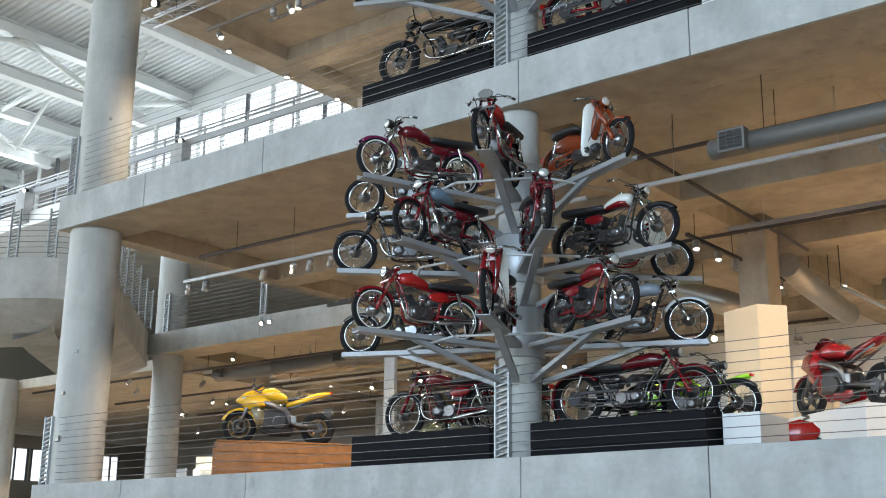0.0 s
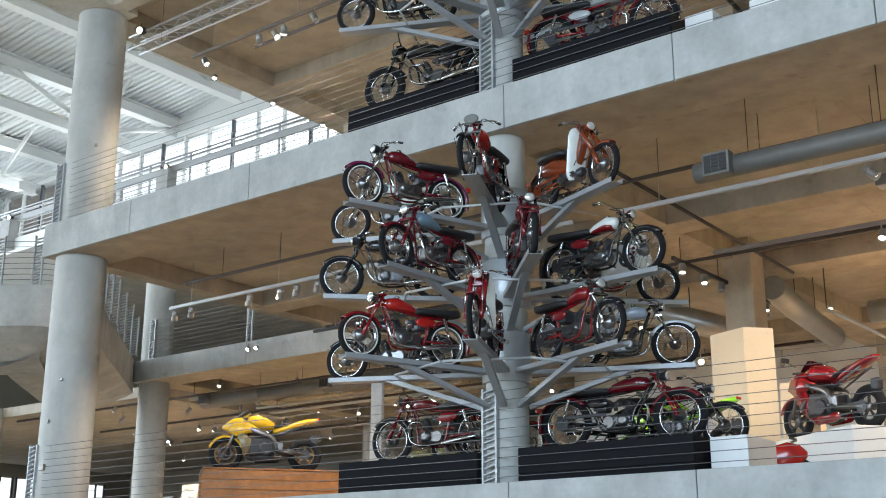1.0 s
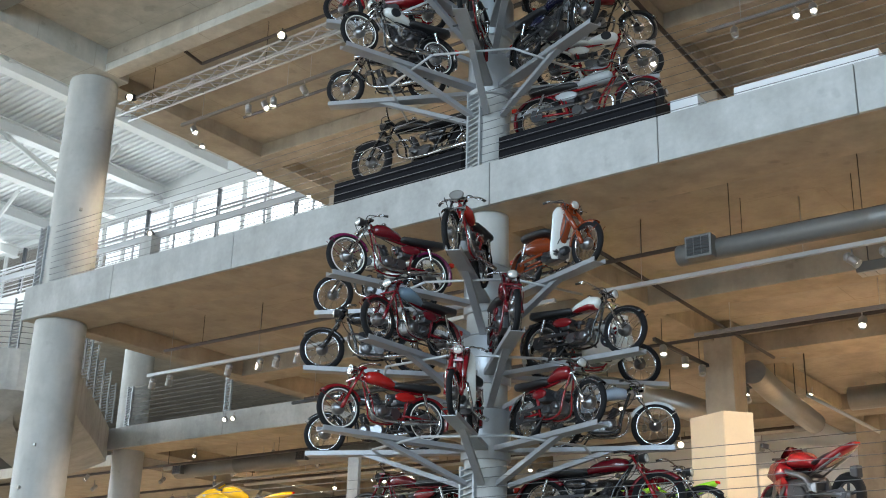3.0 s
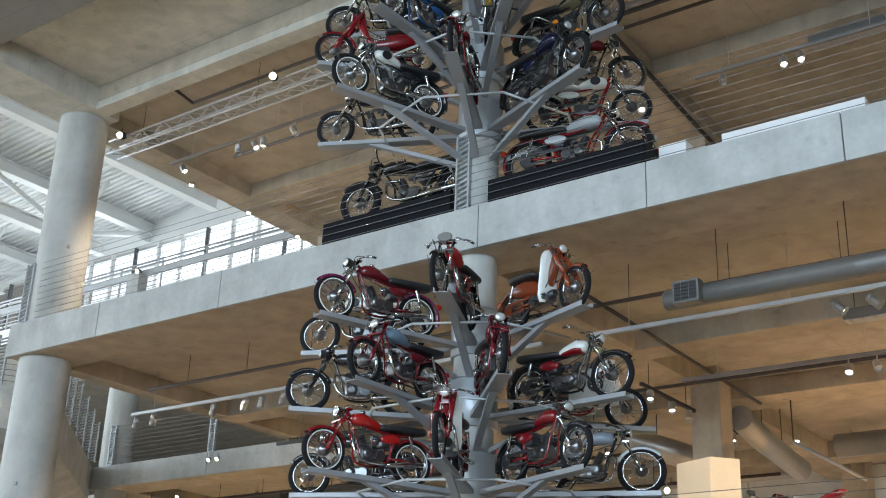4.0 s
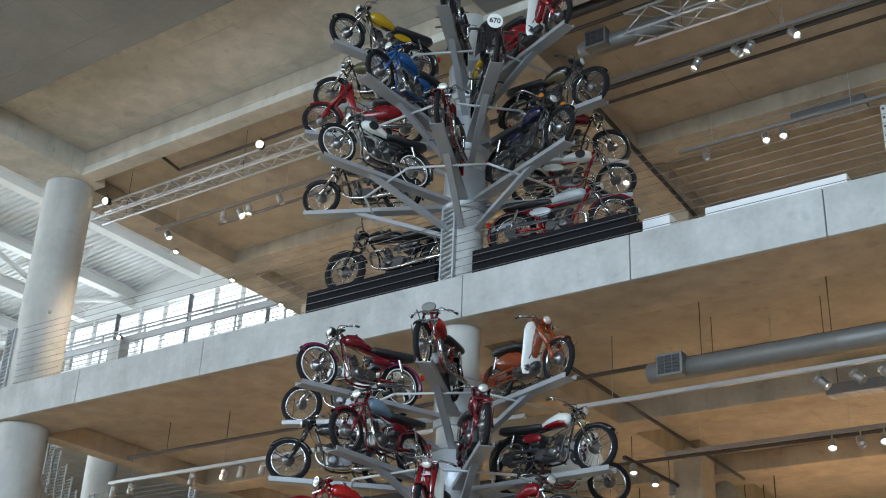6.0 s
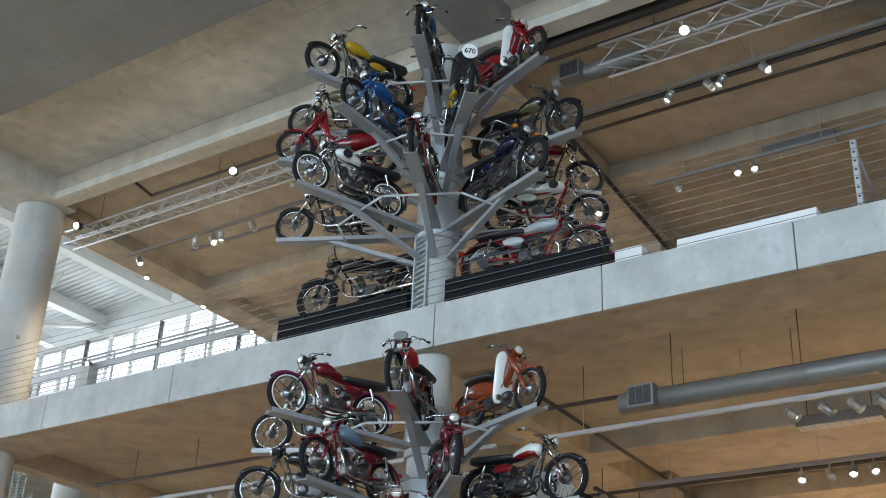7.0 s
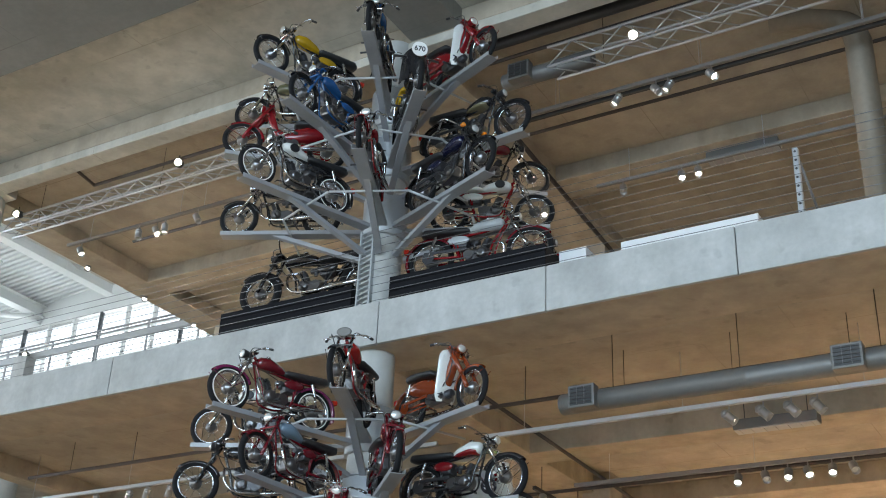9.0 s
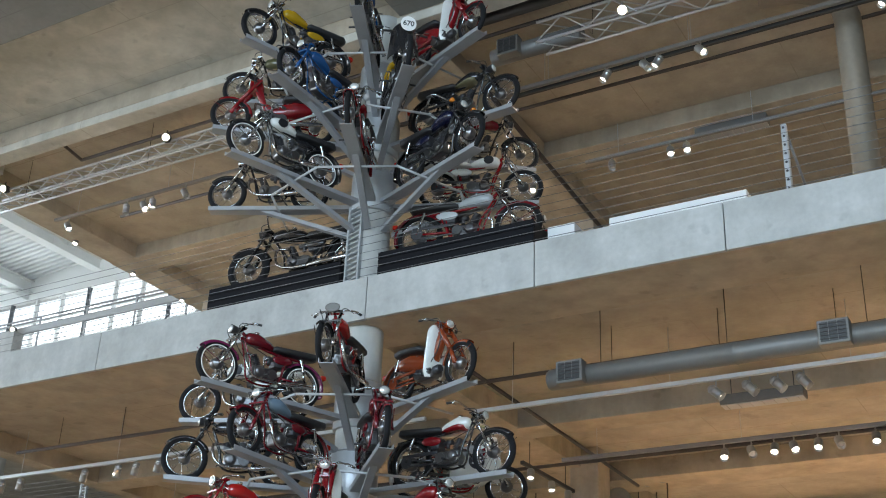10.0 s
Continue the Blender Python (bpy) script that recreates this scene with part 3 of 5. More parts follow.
    def gear_b(bm):
        tube(bm, [(0.10, -0.12, 0.28), (0.20, -0.14, 0.27), (0.20, -0.20, 0.27)], 0.009, 6)
    put("gear_lever", key, gear_b, M["dark_metal"], T)

    def loom_b(bm):
        box(bm, -0.33, -0.20, -0.06, 0.06, 0.44, 0.62, 0.015)
    if style != "step":
        put("air_box", key, loom_b, M["vinyl"], T, "black air box under the seat")

    for s in (-1, 1):
        def rest_b(bm):
            tube(bm, [(0.02, s * 0.10, 0.25), (0.02, s * 0.24, 0.24)], 0.014, 6)
        put("footrest", key + str(s), rest_b, M["dark_metal"], T)

    if style == "step":
        def shield(bm):
            rows = []
            for i in range(13):
                t = i / 12
                x, z = hx - 0.05 - 0.08 * t ** 1.3, 0.95 - 0.72 * t
                w = 0.155 * (1 - 0.35 * max(0, 0.12 - t) / 0.12) * (1 - 0.25 * max(0, t - 0.9) / 0.1)
                rows.append([(x - 0.045 * abs(u) ** 3, u * w, z) for u in (-1, -0.9, -0.7, -0.4, 0, 0.4, 0.7, 0.9, 1)])
            for off in (0, -0.010):
                vs = [[bm.verts.new((x + off, y, z)) for x, y, z in r] for r in rows]
                for q, w in zip(vs, vs[1:]):
                    for j in range(8):
                        bm.faces.new((q[j], q[j + 1], w[j + 1], w[j])).smooth = True
        if shield_on:
            put("leg_shield", key, shield, paint("white"), T, "white leg shield")

        def cover(bm):
            loft(bm, [(hx + 0.06, 0.03, 0.76, 0.92), (hx - 0.0, 0.055, 0.62, 0.95), (hx - 0.06, 0.06, 0.50, 0.80), (0.12, 0.06, 0.40, 0.56), (0.0, 0.06, 0.36, 0.52), (-0.12, 0.08, 0.36, 0.60), (-0.28, 0.12, 0.38, 0.66), (-0.5, 0.12, 0.42, 0.66), (xr - 0.05, 0.08, 0.50, 0.64)])
        put("body_shell", key, cover, B, T)
    else:
        def tank_b(bm):
            loft(bm, [(hx - 0.06, 0.05, 0.70, 0.80), (hx - 0.10, 0.085, 0.67, 0.84), (hx - 0.20, 0.108, 0.665, 0.86), (0.06, 0.105, 0.66, 0.84), (-0.06, 0.088, 0.655, 0.79), (-0.14, 0.06, 0.655, 0.735), (-0.17, 0.03, 0.67, 0.72)], 16, 2.4)
        tk = put("tank", key, tank_b, B, T)
        if tank2:
            def flash(bm):
                loft(bm, [(hx - 0.12, 0.085, 0.664, 0.73), (hx - 0.20, 0.112, 0.658, 0.75), (0.06, 0.110, 0.652, 0.74), (-0.06, 0.092, 0.648, 0.71), (-0.13, 0.06, 0.648, 0.68)], 16, 2.4)
            put("tank_flash", key, flash, paint(tank2), tk)

        def cap_b(bm):
            turned(bm, (0.10, 0, 0.875), [(-0.02, 0.03), (0.008, 0.034), (0.016, 0.025)], "z", 14)
        put("filler_cap", key, cap_b, M["chrome"], tk)

        for s in (-1, 1):
            def side_b(bm):
                g = bmesh.ops.create_uvsphere(bm, u_segments=14, v_segments=8, radius=1)
                for v in g["verts"]:
                    v.co = Vector((-0.26 + 0.15 * v.co.x - 0.02 * v.co.z, s * 0.085 + 0.028 * v.co.y, 0.535 + 0.072 * v.co.z))
                for f in bm.faces:
                    f.smooth = True
            put("side_panel", key + str(s), side_b, paint(side or body), T)

    def seat_b(bm):
        if style == "step":
            loft(bm, [(-0.10, 0.05, 0.66, 0.70), (-0.14, 0.10, 0.655, 0.745), (-0.30, 0.13, 0.655, 0.76), (-0.48, 0.14, 0.66, 0.775), (-0.60, 0.12, 0.665, 0.77), (-0.64, 0.07, 0.68, 0.74)], 14, 3.2)
        elif style == "racer":
            loft(bm, [(-0.12, 0.08, 0.66, 0.71), (-0.20, 0.11, 0.655, 0.73), (-0.50, 0.12, 0.66, 0.735), (-0.60, 0.11, 0.665, 0.80), (-0.76, 0.08, 0.69, 0.83), (-0.84, 0.03, 0.73, 0.80)], 14, 3.0)
        else:
            loft(bm, [(-0.11, 0.06, 0.665, 0.71), (-0.16, 0.10, 0.655, 0.745), (-0.34, 0.12, 0.655, 0.755), (-0.56, 0.125, 0.66, 0.775), (-0.72, 0.12, 0.67, 0.79), (-0.78, 0.07, 0.69, 0.77)], 14, 3.2)
    put("seat", key, seat_b, S if style != "racer" else (paint(side) if side else S), T)

    def fg_b(bm):
        arc_guard(bm, xf, R, R + 0.018, 38 if style != "step" else 52, 158 if style != "step" else 172, fat + 0.012)
        for s in (-1, 1):
            tube(bm, [(xf, s * 0.09, R), (xf + (R + 0.02) * 0.85, s * 0.06, R + (R + 0.02) * 0.50)], 0.004, 5)
            tube(bm, [(xf, s * 0.09, R), (xf - (R + 0.02) * 0.80, s * 0.06, R + (R + 0.02) * 0.55)], 0.004, 5)
    if style not in ("racer", "sport"):
        put("front_mudguard", key, fg_b, G, T)

    def rg_b(bm):
        arc_guard(bm, xr, R, R + 0.03, 40, 195, fat + 0.03)
    put("rear_mudguard", key, rg_b, G, T)

    def tail_b(bm):
        box(bm, xr - R - 0.07, xr - R + 0.0, -0.04, 0.04, R + 0.16, R + 0.23, 0.012)
    put("tail_lamp", key, tail_b, M["red_lens"], T, "red tail lamp")

    if lamp:
        def shell(bm):
            turned(bm, (hx + 0.13, 0, hz - 0.03), [(-0.11, 0.02), (-0.09, 0.042), (-0.05, 0.058), (0.0, 0.066), (0.010, 0.069), (0.014, 0.066)], "x", 20)
        hl = put("headlamp", key, shell, M["vinyl"] if fork == "black" or body == "maroon" else (B if style == "step" else M["chrome"]), T)

        def lens(bm):
            turned(bm, (hx + 0.143, 0, hz - 0.03), [(0.0, 0.062), (0.010, 0.050), (0.018, 0.026), (0.020, 0.01)], "x", 20)
        put("headlamp_lens", key, lens, M["lens"], hl, "clear headlamp glass")
        for s in (-1, 1):
            def blink(bm):
                tube(bm, [(hx + 0.08, s * 0.17, hz - 0.03), (hx + 0.13, s * 0.17, hz - 0.03)], [0.026, 0.03], 10)
            if blinkers:
                put("indicator", key + str(s), blink, M["amber"], T, "amber indicator lamp")

    def mirror(bm):
        tube(bm, [(hx - 0.06, 0.25, hz + 0.12), (hx - 0.02, 0.34, hz + 0.27)], 0.005, 5)
        turned(bm, (hx - 0.02, 0.35, hz + 0.29), [(-0.008, 0.03), (0.004, 0.05), (0.010, 0.046)], "x", 14)
    if mirrors:
        put("mirror", key, mirror, M["chrome"], T, "round chrome mirror")

    if rack:
        def rack_b(bm):
            for y in (-0.09, -0.045, 0, 0.045, 0.09):
                tube(bm, [(hx + 0.10, y, hz - 0.05), (hx + 0.32, y, hz - 0.03), (hx + 0.34, y, hz + 0.06)], 0.005, 5)
            for x, z in ((0.12, -0.05), (0.22, -0.04), (0.33, 0.0)):
                tube(bm, [(hx + x, -0.10, hz + z), (hx + x, 0.10, hz + z)], 0.006, 5)
            for s in (-1, 1):
                tube(bm, [(hx + 0.30, s * 0.09, hz - 0.04), (xf, s * 0.10, R)], 0.005, 5)
        put("front_rack", key, rack_b, M["chrome"], T, "chrome wire luggage rack")

    if badge:
        for s in (-1, 1):
            def badge_b(bm):
                turned(bm, (0.12, s * 0.102, 0.75), [(-0.012, 0.07), (0.012, 0.07)], "y", 20)
            put("tank_badge", key + str(s), badge_b, M["ink"], T, "black oval knee patch")
    if style == "racer" and fairing:
        def fairing_b(bm):
            rows = []
            for i in range(9):
                u = -1 + 2 * i / 8
                a = u * 1.45
                rows.append([(hx + 0.26 * math.cos(a) - 0.02 - 0.10 * (1 - t), 0.20 * math.sin(a) * (0.85 + 0.25 * t), 0.36 + 0.66 * (1 - t) - 0.06 * abs(u) * (1 - t)) for t in (0, 0.15, 0.3, 0.45, 0.6, 0.8, 1.0)])
            for k in (1.0, 0.965):
                vs = [[bm.verts.new((hx + (x - hx) * k, y * k, z)) for x, y, z in r] for r in rows]
                for q, w in zip(vs, vs[1:]):
                    for j in range(6):
                        bm.faces.new((q[j], q[j + 1], w[j + 1], w[j])).smooth = True
        fr = put("fairing", key, fairing_b, paint(guard if guard != "chrome" else body), T, "wrap-round racing fairing")
        if plate:
            def plate_b(bm):
                turned(bm, (0, 0, 0), [(0, 0.105), (0.008, 0.105)], "z", 24)
            if plate == "35":
                def belly_b(bm):
                    loft(bm, [(hx + 0.10, 0.08, 0.38, 0.66), (hx - 0.03, 0.18, 0.28, 0.70), (hx - 0.25, 0.20, 0.24, 0.68), (hx - 0.40, 0.19, 0.25, 0.62), (hx - 0.50, 0.14, 0.28, 0.50)], 16, 3.0)
                put("belly_fairing", key, belly_b, paint("white"), T, "white lower fairing")
                spots = [pose(hx - 0.17, 0.204, 0.54, 90, 0, 180), pose(hx - 0.17, -0.204, 0.54, 90, 0, 0)]
                disc, ink = paint("deep_blue"), M["plate"]
            else:
                spots = [pose(hx + 0.26, 0, 0.80, 97, 0, 90), pose(-0.70, 0.13, 0.72, 90, 0, 180), pose(-0.70, -0.13, 0.72, 90, 0, 0)]
                disc, ink = M["plate"], M["ink"]
            for sp in spots:
                pl = part("number_plate", cached("number_plate|" + disc.name, plate_b), disc, T, "round race number plate")
                pl.matrix_local = sp
                number_text(pl, plate, 0.135 if len(plate) == 2 else 0.10, pose(0, 0, 0.010), ink)
    if dial:
        def dial_b(bm):
            turned(bm, (hx + 0.10, 0, hz + 0.04), [(-0.012, 0.03), (-0.008, 0.066), (0.006, 0.069), (0.012, 0.055)], "x", 24)
            for v in bm.verts:
                v.co.y *= 1.35
            tube(bm, [(hx + 0.08, 0, hz - 0.06), (hx + 0.095, 0, hz + 0.03)], 0.012, 6)
        put("race_plate", key, dial_b, M["duct"], T, "blank brown-grey oval race plate")
    return T


def sport_bike(m, label, body="gold", lower=True, group="modern sport motorcycles"):
    """A large faired sport motorcycle on wide tyres."""
    T = thing("sport_motorcycle", m, label, "motorcycle", group)
    B = paint(body)
    R, wb = 0.30, 1.38
    xf, xr = wb / 2, -wb / 2
    rimm = M["bronze"] if body == "gold" else M["dark_metal"]
    wheel(T, "front_wheel", xf, R, 0.055, False, rimm, 0.06)
    wheel(T, "rear_wheel", xr, R, 0.068, False, rimm, 0.06)
    key = "sport"

    for s in (-1, 1):
        def disc(bm):
            ring(bm, (xf, s * 0.075, R), 0.105, 0.020, 28, 6, 0.15)
        add("brake_disc", key + str(s), disc, M["dark_metal"], T, "steel brake disc")

    def fork_b(bm):
        for s in (-1, 1):
            tube(bm, [(xf, s * 0.10, R), (xf - 0.12, s * 0.10, 0.62), (xf - 0.22, s * 0.10, 0.90)], [0.03, 0.028, 0.024], 10)
    add("fork", key, fork_b, M["alloy"], T)

    def fair(bm):
        loft(bm, [(xf + 0.08, 0.03, 0.74, 0.78), (xf + 0.0, 0.10, 0.70, 0.85), (xf - 0.10, 0.16, 0.68, 0.92), (xf - 0.22, 0.195, 0.68, 0.95), (xf - 0.30, 0.20, 0.70, 0.93), (xf - 0.34, 0.17, 0.74, 0.88)], 20, 2.6)
    add("nose_fairing", key, fair, B, T)

    def screen(bm):
        rows = []
        for i in range(6):
            t = i / 5
            w = 0.05 + 0.10 * math.sin(t * 1.7)
            rows.append([(xf - 0.06 - 0.30 * t - 0.06 * u * u, u * w, 0.89 + 0.20 * t - 0.05 * u * u) for u in (-1, -0.6, -0.2, 0.2, 0.6, 1)])
        for off in (0.0, -0.006):
            vs = [[bm.verts.new((x, y, z + off)) for x, y, z in r] for r in rows]
            for q, w in zip(vs, vs[1:]):
                for j in range(5):
                    bm.faces.new((q[j], q[j + 1], w[j + 1], w[j])).smooth = True
    add("windscreen", key, screen, M["chrome"], T, "thin glossy windscreen")

    def panel(bm, outline, s, y0, lean, t=0.012):
        """A bowed fairing panel cut to an outline of x and z, on one flank."""
        lo = min(z for _, z in outline)
        ins, outs = [], []
        for x, z in outline:
            y = s * (y0 + lean * (z - lo))
            outs.append(bm.verts.new((x, y, z)))
            ins.append(bm.verts.new((x, y - s * t, z)))
        cx, cz = sum(x for x, _ in outline) / len(outline), sum(z for _, z in outline) / len(outline)
        hub = bm.verts.new((cx, s * (y0 + lean * (cz - lo) + 0.022), cz))
        n = len(outline)
        for i in range(n):
            j = (i + 1) % n
            bm.faces.new((outs[i], outs[j], hub)).smooth = True
            bm.faces.new((outs[i], ins[i], ins[j], outs[j]))
        bm.faces.new(ins)

    for s in (-1, 1):
        def upper(bm):
            panel(bm, [(0.66, 0.70), (0.56, 0.84), (0.36, 0.86), (0.10, 0.72), (0.06, 0.66), (0.30, 0.66), (0.42, 0.58), (0.54, 0.60)], s, 0.165, 0.12)
        add("upper_fairing", key + str(s), upper, B, T)

        def side(bm):
            if lower:
                panel(bm, [(0.52, 0.60), (0.42, 0.62), (0.30, 0.66), (0.20, 0.52), (0.16, 0.34), (0.02, 0.20), (0.20, 0.17), (0.34, 0.28), (0.46, 0.44)], s, 0.13, 0.16)
            else:
                panel(bm, [(0.50, 0.62), (0.38, 0.66), (0.26, 0.54), (0.24, 0.40), (0.38, 0.22), (0.42, 0.40)], s, 0.16, 0.08)
        add("side_fairing", key + str(lower) + str(s), side, B if lower else paint("cream"), T)

        def vent(bm):
            g = bmesh.ops.create_uvsphere(bm, u_segments=14, v_segments=8, radius=1)
            for v in g["verts"]:
                v.co = Vector((0.34 + 0.05 * v.co.x - 0.05 * v.co.z, s * 0.205 + 0.014 * v.co.y, 0.45 + 0.075 * v.co.z))
        if lower:
            add("air_vent", key + str(s), vent, M["dark_metal"], T, "dark oval vent")

        def belly(bm):
            panel(bm, [(0.30, 0.30), (0.20, 0.34), (-0.26, 0.28), (-0.30, 0.22), (-0.20, 0.17), (0.16, 0.16)], s, 0.13, 0.10)
        add("belly_pan", key + str(s), belly, M["ink"] if not lower else B, T)

        def peg(bm):
            box(bm, -0.30, -0.16, s * 0.17 - 0.012, s * 0.17 + 0.012, 0.36, 0.50, 0.01)
            tube(bm, [(-0.22, s * 0.18, 0.38), (-0.22, s * 0.27, 0.38)], 0.013, 6)
        add("footrest_plate", key + str(s), peg, M["alloy"], T)

    def frameb(bm):
        for s in (-1, 1):
            tube(bm, curve_pts([(0.40, s * 0.09, 0.80), (0.20, s * 0.17, 0.70), (-0.10, s * 0.17, 0.58), (-0.20, s * 0.14, 0.36)], 4), 0.048, 8)
        for s in (-1, 1):
            tube(bm, [(-0.12, s * 0.11, 0.62), (-0.70, s * 0.09, 0.84)], 0.016, 6)
    add("frame", key, frameb, M["alloy"], T, "broad alloy beam frame")

    def radiator(bm):
        box(bm, 0.34, 0.40, -0.15, 0.15, 0.34, 0.64, 0.01)
        for s in (-1, 1):
            tube(bm, curve_pts([(0.28, s * 0.07, 0.46), (0.36, s * 0.08, 0.30), (0.16, s * 0.07, 0.20), (-0.18, s * 0.06, 0.22)], 4), 0.022, 8)
    add("radiator", key, radiator, M["dark_metal"], T, "radiator and header pipes")

    def chain(bm):
        box(bm, xr, -0.12, 0.125, 0.14, R + 0.05, R + 0.075, 0.004)
        box(bm, xr, -0.12, 0.125, 0.14, R - 0.07, R - 0.05, 0.004)
        turned(bm, (xr, 0.132, R), [(-0.004, 0.09), (0.004, 0.09)], "y", 22)
        box(bm, xr - 0.24, xr - 0.10, -0.05, 0.05, 0.50, 0.66, 0.02)
    add("chain", key, chain, M["dark_metal"], T, "chain, sprocket and tail hugger")

    def swing(bm):
        for s in (-1, 1):
            tube(bm, [(-0.16, s * 0.11, 0.38), (xr, s * 0.12, R)], [0.045, 0.03], 8)
        tube(bm, [(xr, -0.14, R), (xr, 0.14, R)], 0.02, 8)
        tube(bm, [(-0.16, -0.12, 0.38), (-0.16, 0.12, 0.38)], 0.05, 8)
    add("swingarm", key, swing, M["alloy"], T)

    def eng(bm):
        box(bm, -0.16, 0.30, -0.19, 0.19, 0.26, 0.60, 0.05)
        for s in (-1, 1):
            turned(bm, (0.0, s * 0.20, 0.38), [(-0.03, 0.11), (0.03, 0.10)], "y", 16)
    add("engine", key, eng, M["ink"], T)

    for s in (-1, 1):
        def cover_b(bm):
            turned(bm, (0.02, s * 0.205, 0.40), [(-0.02, 0.095), (0.012, 0.09), (0.02, 0.06)] if s > 0 else [(-0.02, 0.06), (-0.012, 0.09), (0.02, 0.095)], "y", 20)
        add("engine_cover", key + str(s), cover_b, M["alloy"], T, "round alloy engine cover")

    def tank_b(bm):
        loft(bm, [(0.38, 0.08, 0.80, 0.90), (0.30, 0.16, 0.76, 0.97), (0.15, 0.18, 0.74, 1.00), (0.0, 0.16, 0.73, 0.96), (-0.12, 0.11, 0.74, 0.87), (-0.16, 0.06, 0.76, 0.82)], 16, 2.6)
    add("tank", key, tank_b, B, T)

    def seat_b(bm):
        loft(bm, [(-0.08, 0.07, 0.76, 0.80), (-0.20, 0.12, 0.77, 0.82), (-0.40, 0.13, 0.82, 0.865), (-0.50, 0.08, 0.87, 0.90)], 12, 3)
    add("seat", key, seat_b, M["vinyl"], T)

    def tail(bm):
        loft(bm, [(-0.12, 0.07, 0.66, 0.75), (-0.34, 0.12, 0.71, 0.83), (-0.54, 0.13, 0.77, 0.90), (-0.72, 0.11, 0.83, 0.95), (-0.86, 0.08, 0.885, 0.97), (-0.92, 0.03, 0.93, 0.965)], 18, 2.6)
    add("tail_fairing", key, tail, B, T)

    def guard(bm):
        arc_guard(bm, xf, R, R + 0.02, 20, 160, 0.075)
    add("front_mudguard", key, guard, B, T)

    def silencer(bm):
        tube(bm, [(-0.20, -0.12, 0.26), (-0.32, -0.15, 0.34), (-0.74, -0.17, 0.56), (-0.76, -0.17, 0.57)], [0.025, 0.045, 0.055, 0.03], 12)
    if not lower:
        add("exhaust", key, silencer, M["alloy"], T)

    for s in (-1, 1):
        def bars(bm):
            tube(bm, [(0.42, s * 0.12, 0.92), (0.34, s * 0.33, 0.88)], 0.016, 8)
            tube(bm, [(0.44, s * 0.20, 1.0), (0.48, s * 0.34, 1.08)], 0.006, 6)
            box(bm, 0.45, 0.50, s * 0.34 - 0.06, s * 0.34 + 0.06, 1.05, 1.12, 0.015)
        add("handlebar", key + str(s), bars, M["dark_metal"], T)

    for s in (-1, 1):
        def lamps(bm):
            g = bmesh.ops.create_uvsphere(bm, u_segments=12, v_segments=6, radius=1)
            for v in g["verts"]:
                v.co = Vector((xf - 0.08 + 0.05 * v.co.x, s * 0.10 + 0.05 * v.co.y, 0.80 + 0.04 * v.co.z))
        add("headlamp", key + str(s), lamps, M["lens"], T)

    def rg(bm):
        box(bm, -0.935, -0.88, -0.05, 0.05, 0.925, 0.965, 0.01)
    add("tail_lamp", key, rg, M["red_lens"], T)
    return T


# ---- display trees ----
def display_tree(z0, levels, label):
    """Steel arms in rings round a column, each an open channel with a strut beneath and a cross rod; returns the tree."""
    T = thing("display_tree", pose(TC[0], TC[1], z0), label, "display stand")

    def sleeve(bm):
        turned(bm, (0, 0, 0), [(0, 0.300), (0.004, 0.305), (0.60, 0.305), (0.604, 0.30)], "z", 36)

    def flange(bm):
        turned(bm, (0, 0, 0), [(0, 0.275), (0.003, 0.285), (0.02, 0.285), (0.023, 0.275)], "z", 36)

    def channel(bm):
        w, t, h = 0.078, 0.007, 0.05
        a, b = 0.30, 2.27
        box(bm, a, b, -w, w, -t, 0)
        for s in (-1, 1):
            box(bm, a, b, s * w - t / 2, s * w + t / 2, -0.004, h)

    def strut(bm):
        pts = [(0.29, -0.42), (0.29, -0.36), (1.38, -0.008), (1.55, -0.008)]
        a = [bm.verts.new((x, 0.042, z)) for x, z in pts]
        b = [bm.verts.new((x, -0.042, z)) for x, z in pts]
        bm.faces.new(a), bm.faces.new(b[::-1])
        for i in range(4):
            bm.faces.new((a[i], b[i], b[(i + 1) % 4], a[(i + 1) % 4]))

    def rod(bm):
        tube(bm, [(1.28, -0.52, -0.03), (1.28, 0.52, -0.03)], 0.016, 8)
    for z in [lv[0] for lv in levels]:
        s = add("sleeve", "", sleeve, M["sleeve"], T, "pale steel sleeve", (0, 0, z - 0.10))
        add("flange", "", flange, M["sleeve"], s, "", (0, 0, 0.62))
    for z, angles in levels:
        for ang in angles:
            arm = add("arm", "", channel, M["steel"], T)
            arm.matrix_local = pose(0, 0, z, 0, 0, ang)
            add("strut", "", strut, M["steel"], arm)
            add("cross_rod", "", rod, M["sleeve"], arm)
    return T


A_ANG, B_ANG = [205, 250, 295, 338, 22], [223, 268, 313, 355, 40]
LEVELS1 = [(1.32, A_ANG), (2.24, B_ANG), (3.15, A_ANG[:4])]
LEVELS2 = [(1.19, A_ANG), (2.08, B_ANG), (2.92, A_ANG[:4])]
display_tree(0.0, LEVELS1, "grey steel display tree of radial arms round a column")
display_tree(4.98, LEVELS2, "grey steel display tree of radial arms round a column")


def on_arm(z, ang, out=1.47):
    """Where a bike stands on an arm: front wheel outwards."""
    a = radians(ang)
    return pose(TC[0] + out * math.cos(a), TC[1] + out * math.sin(a), z + 0.002, 0, 0, ang)


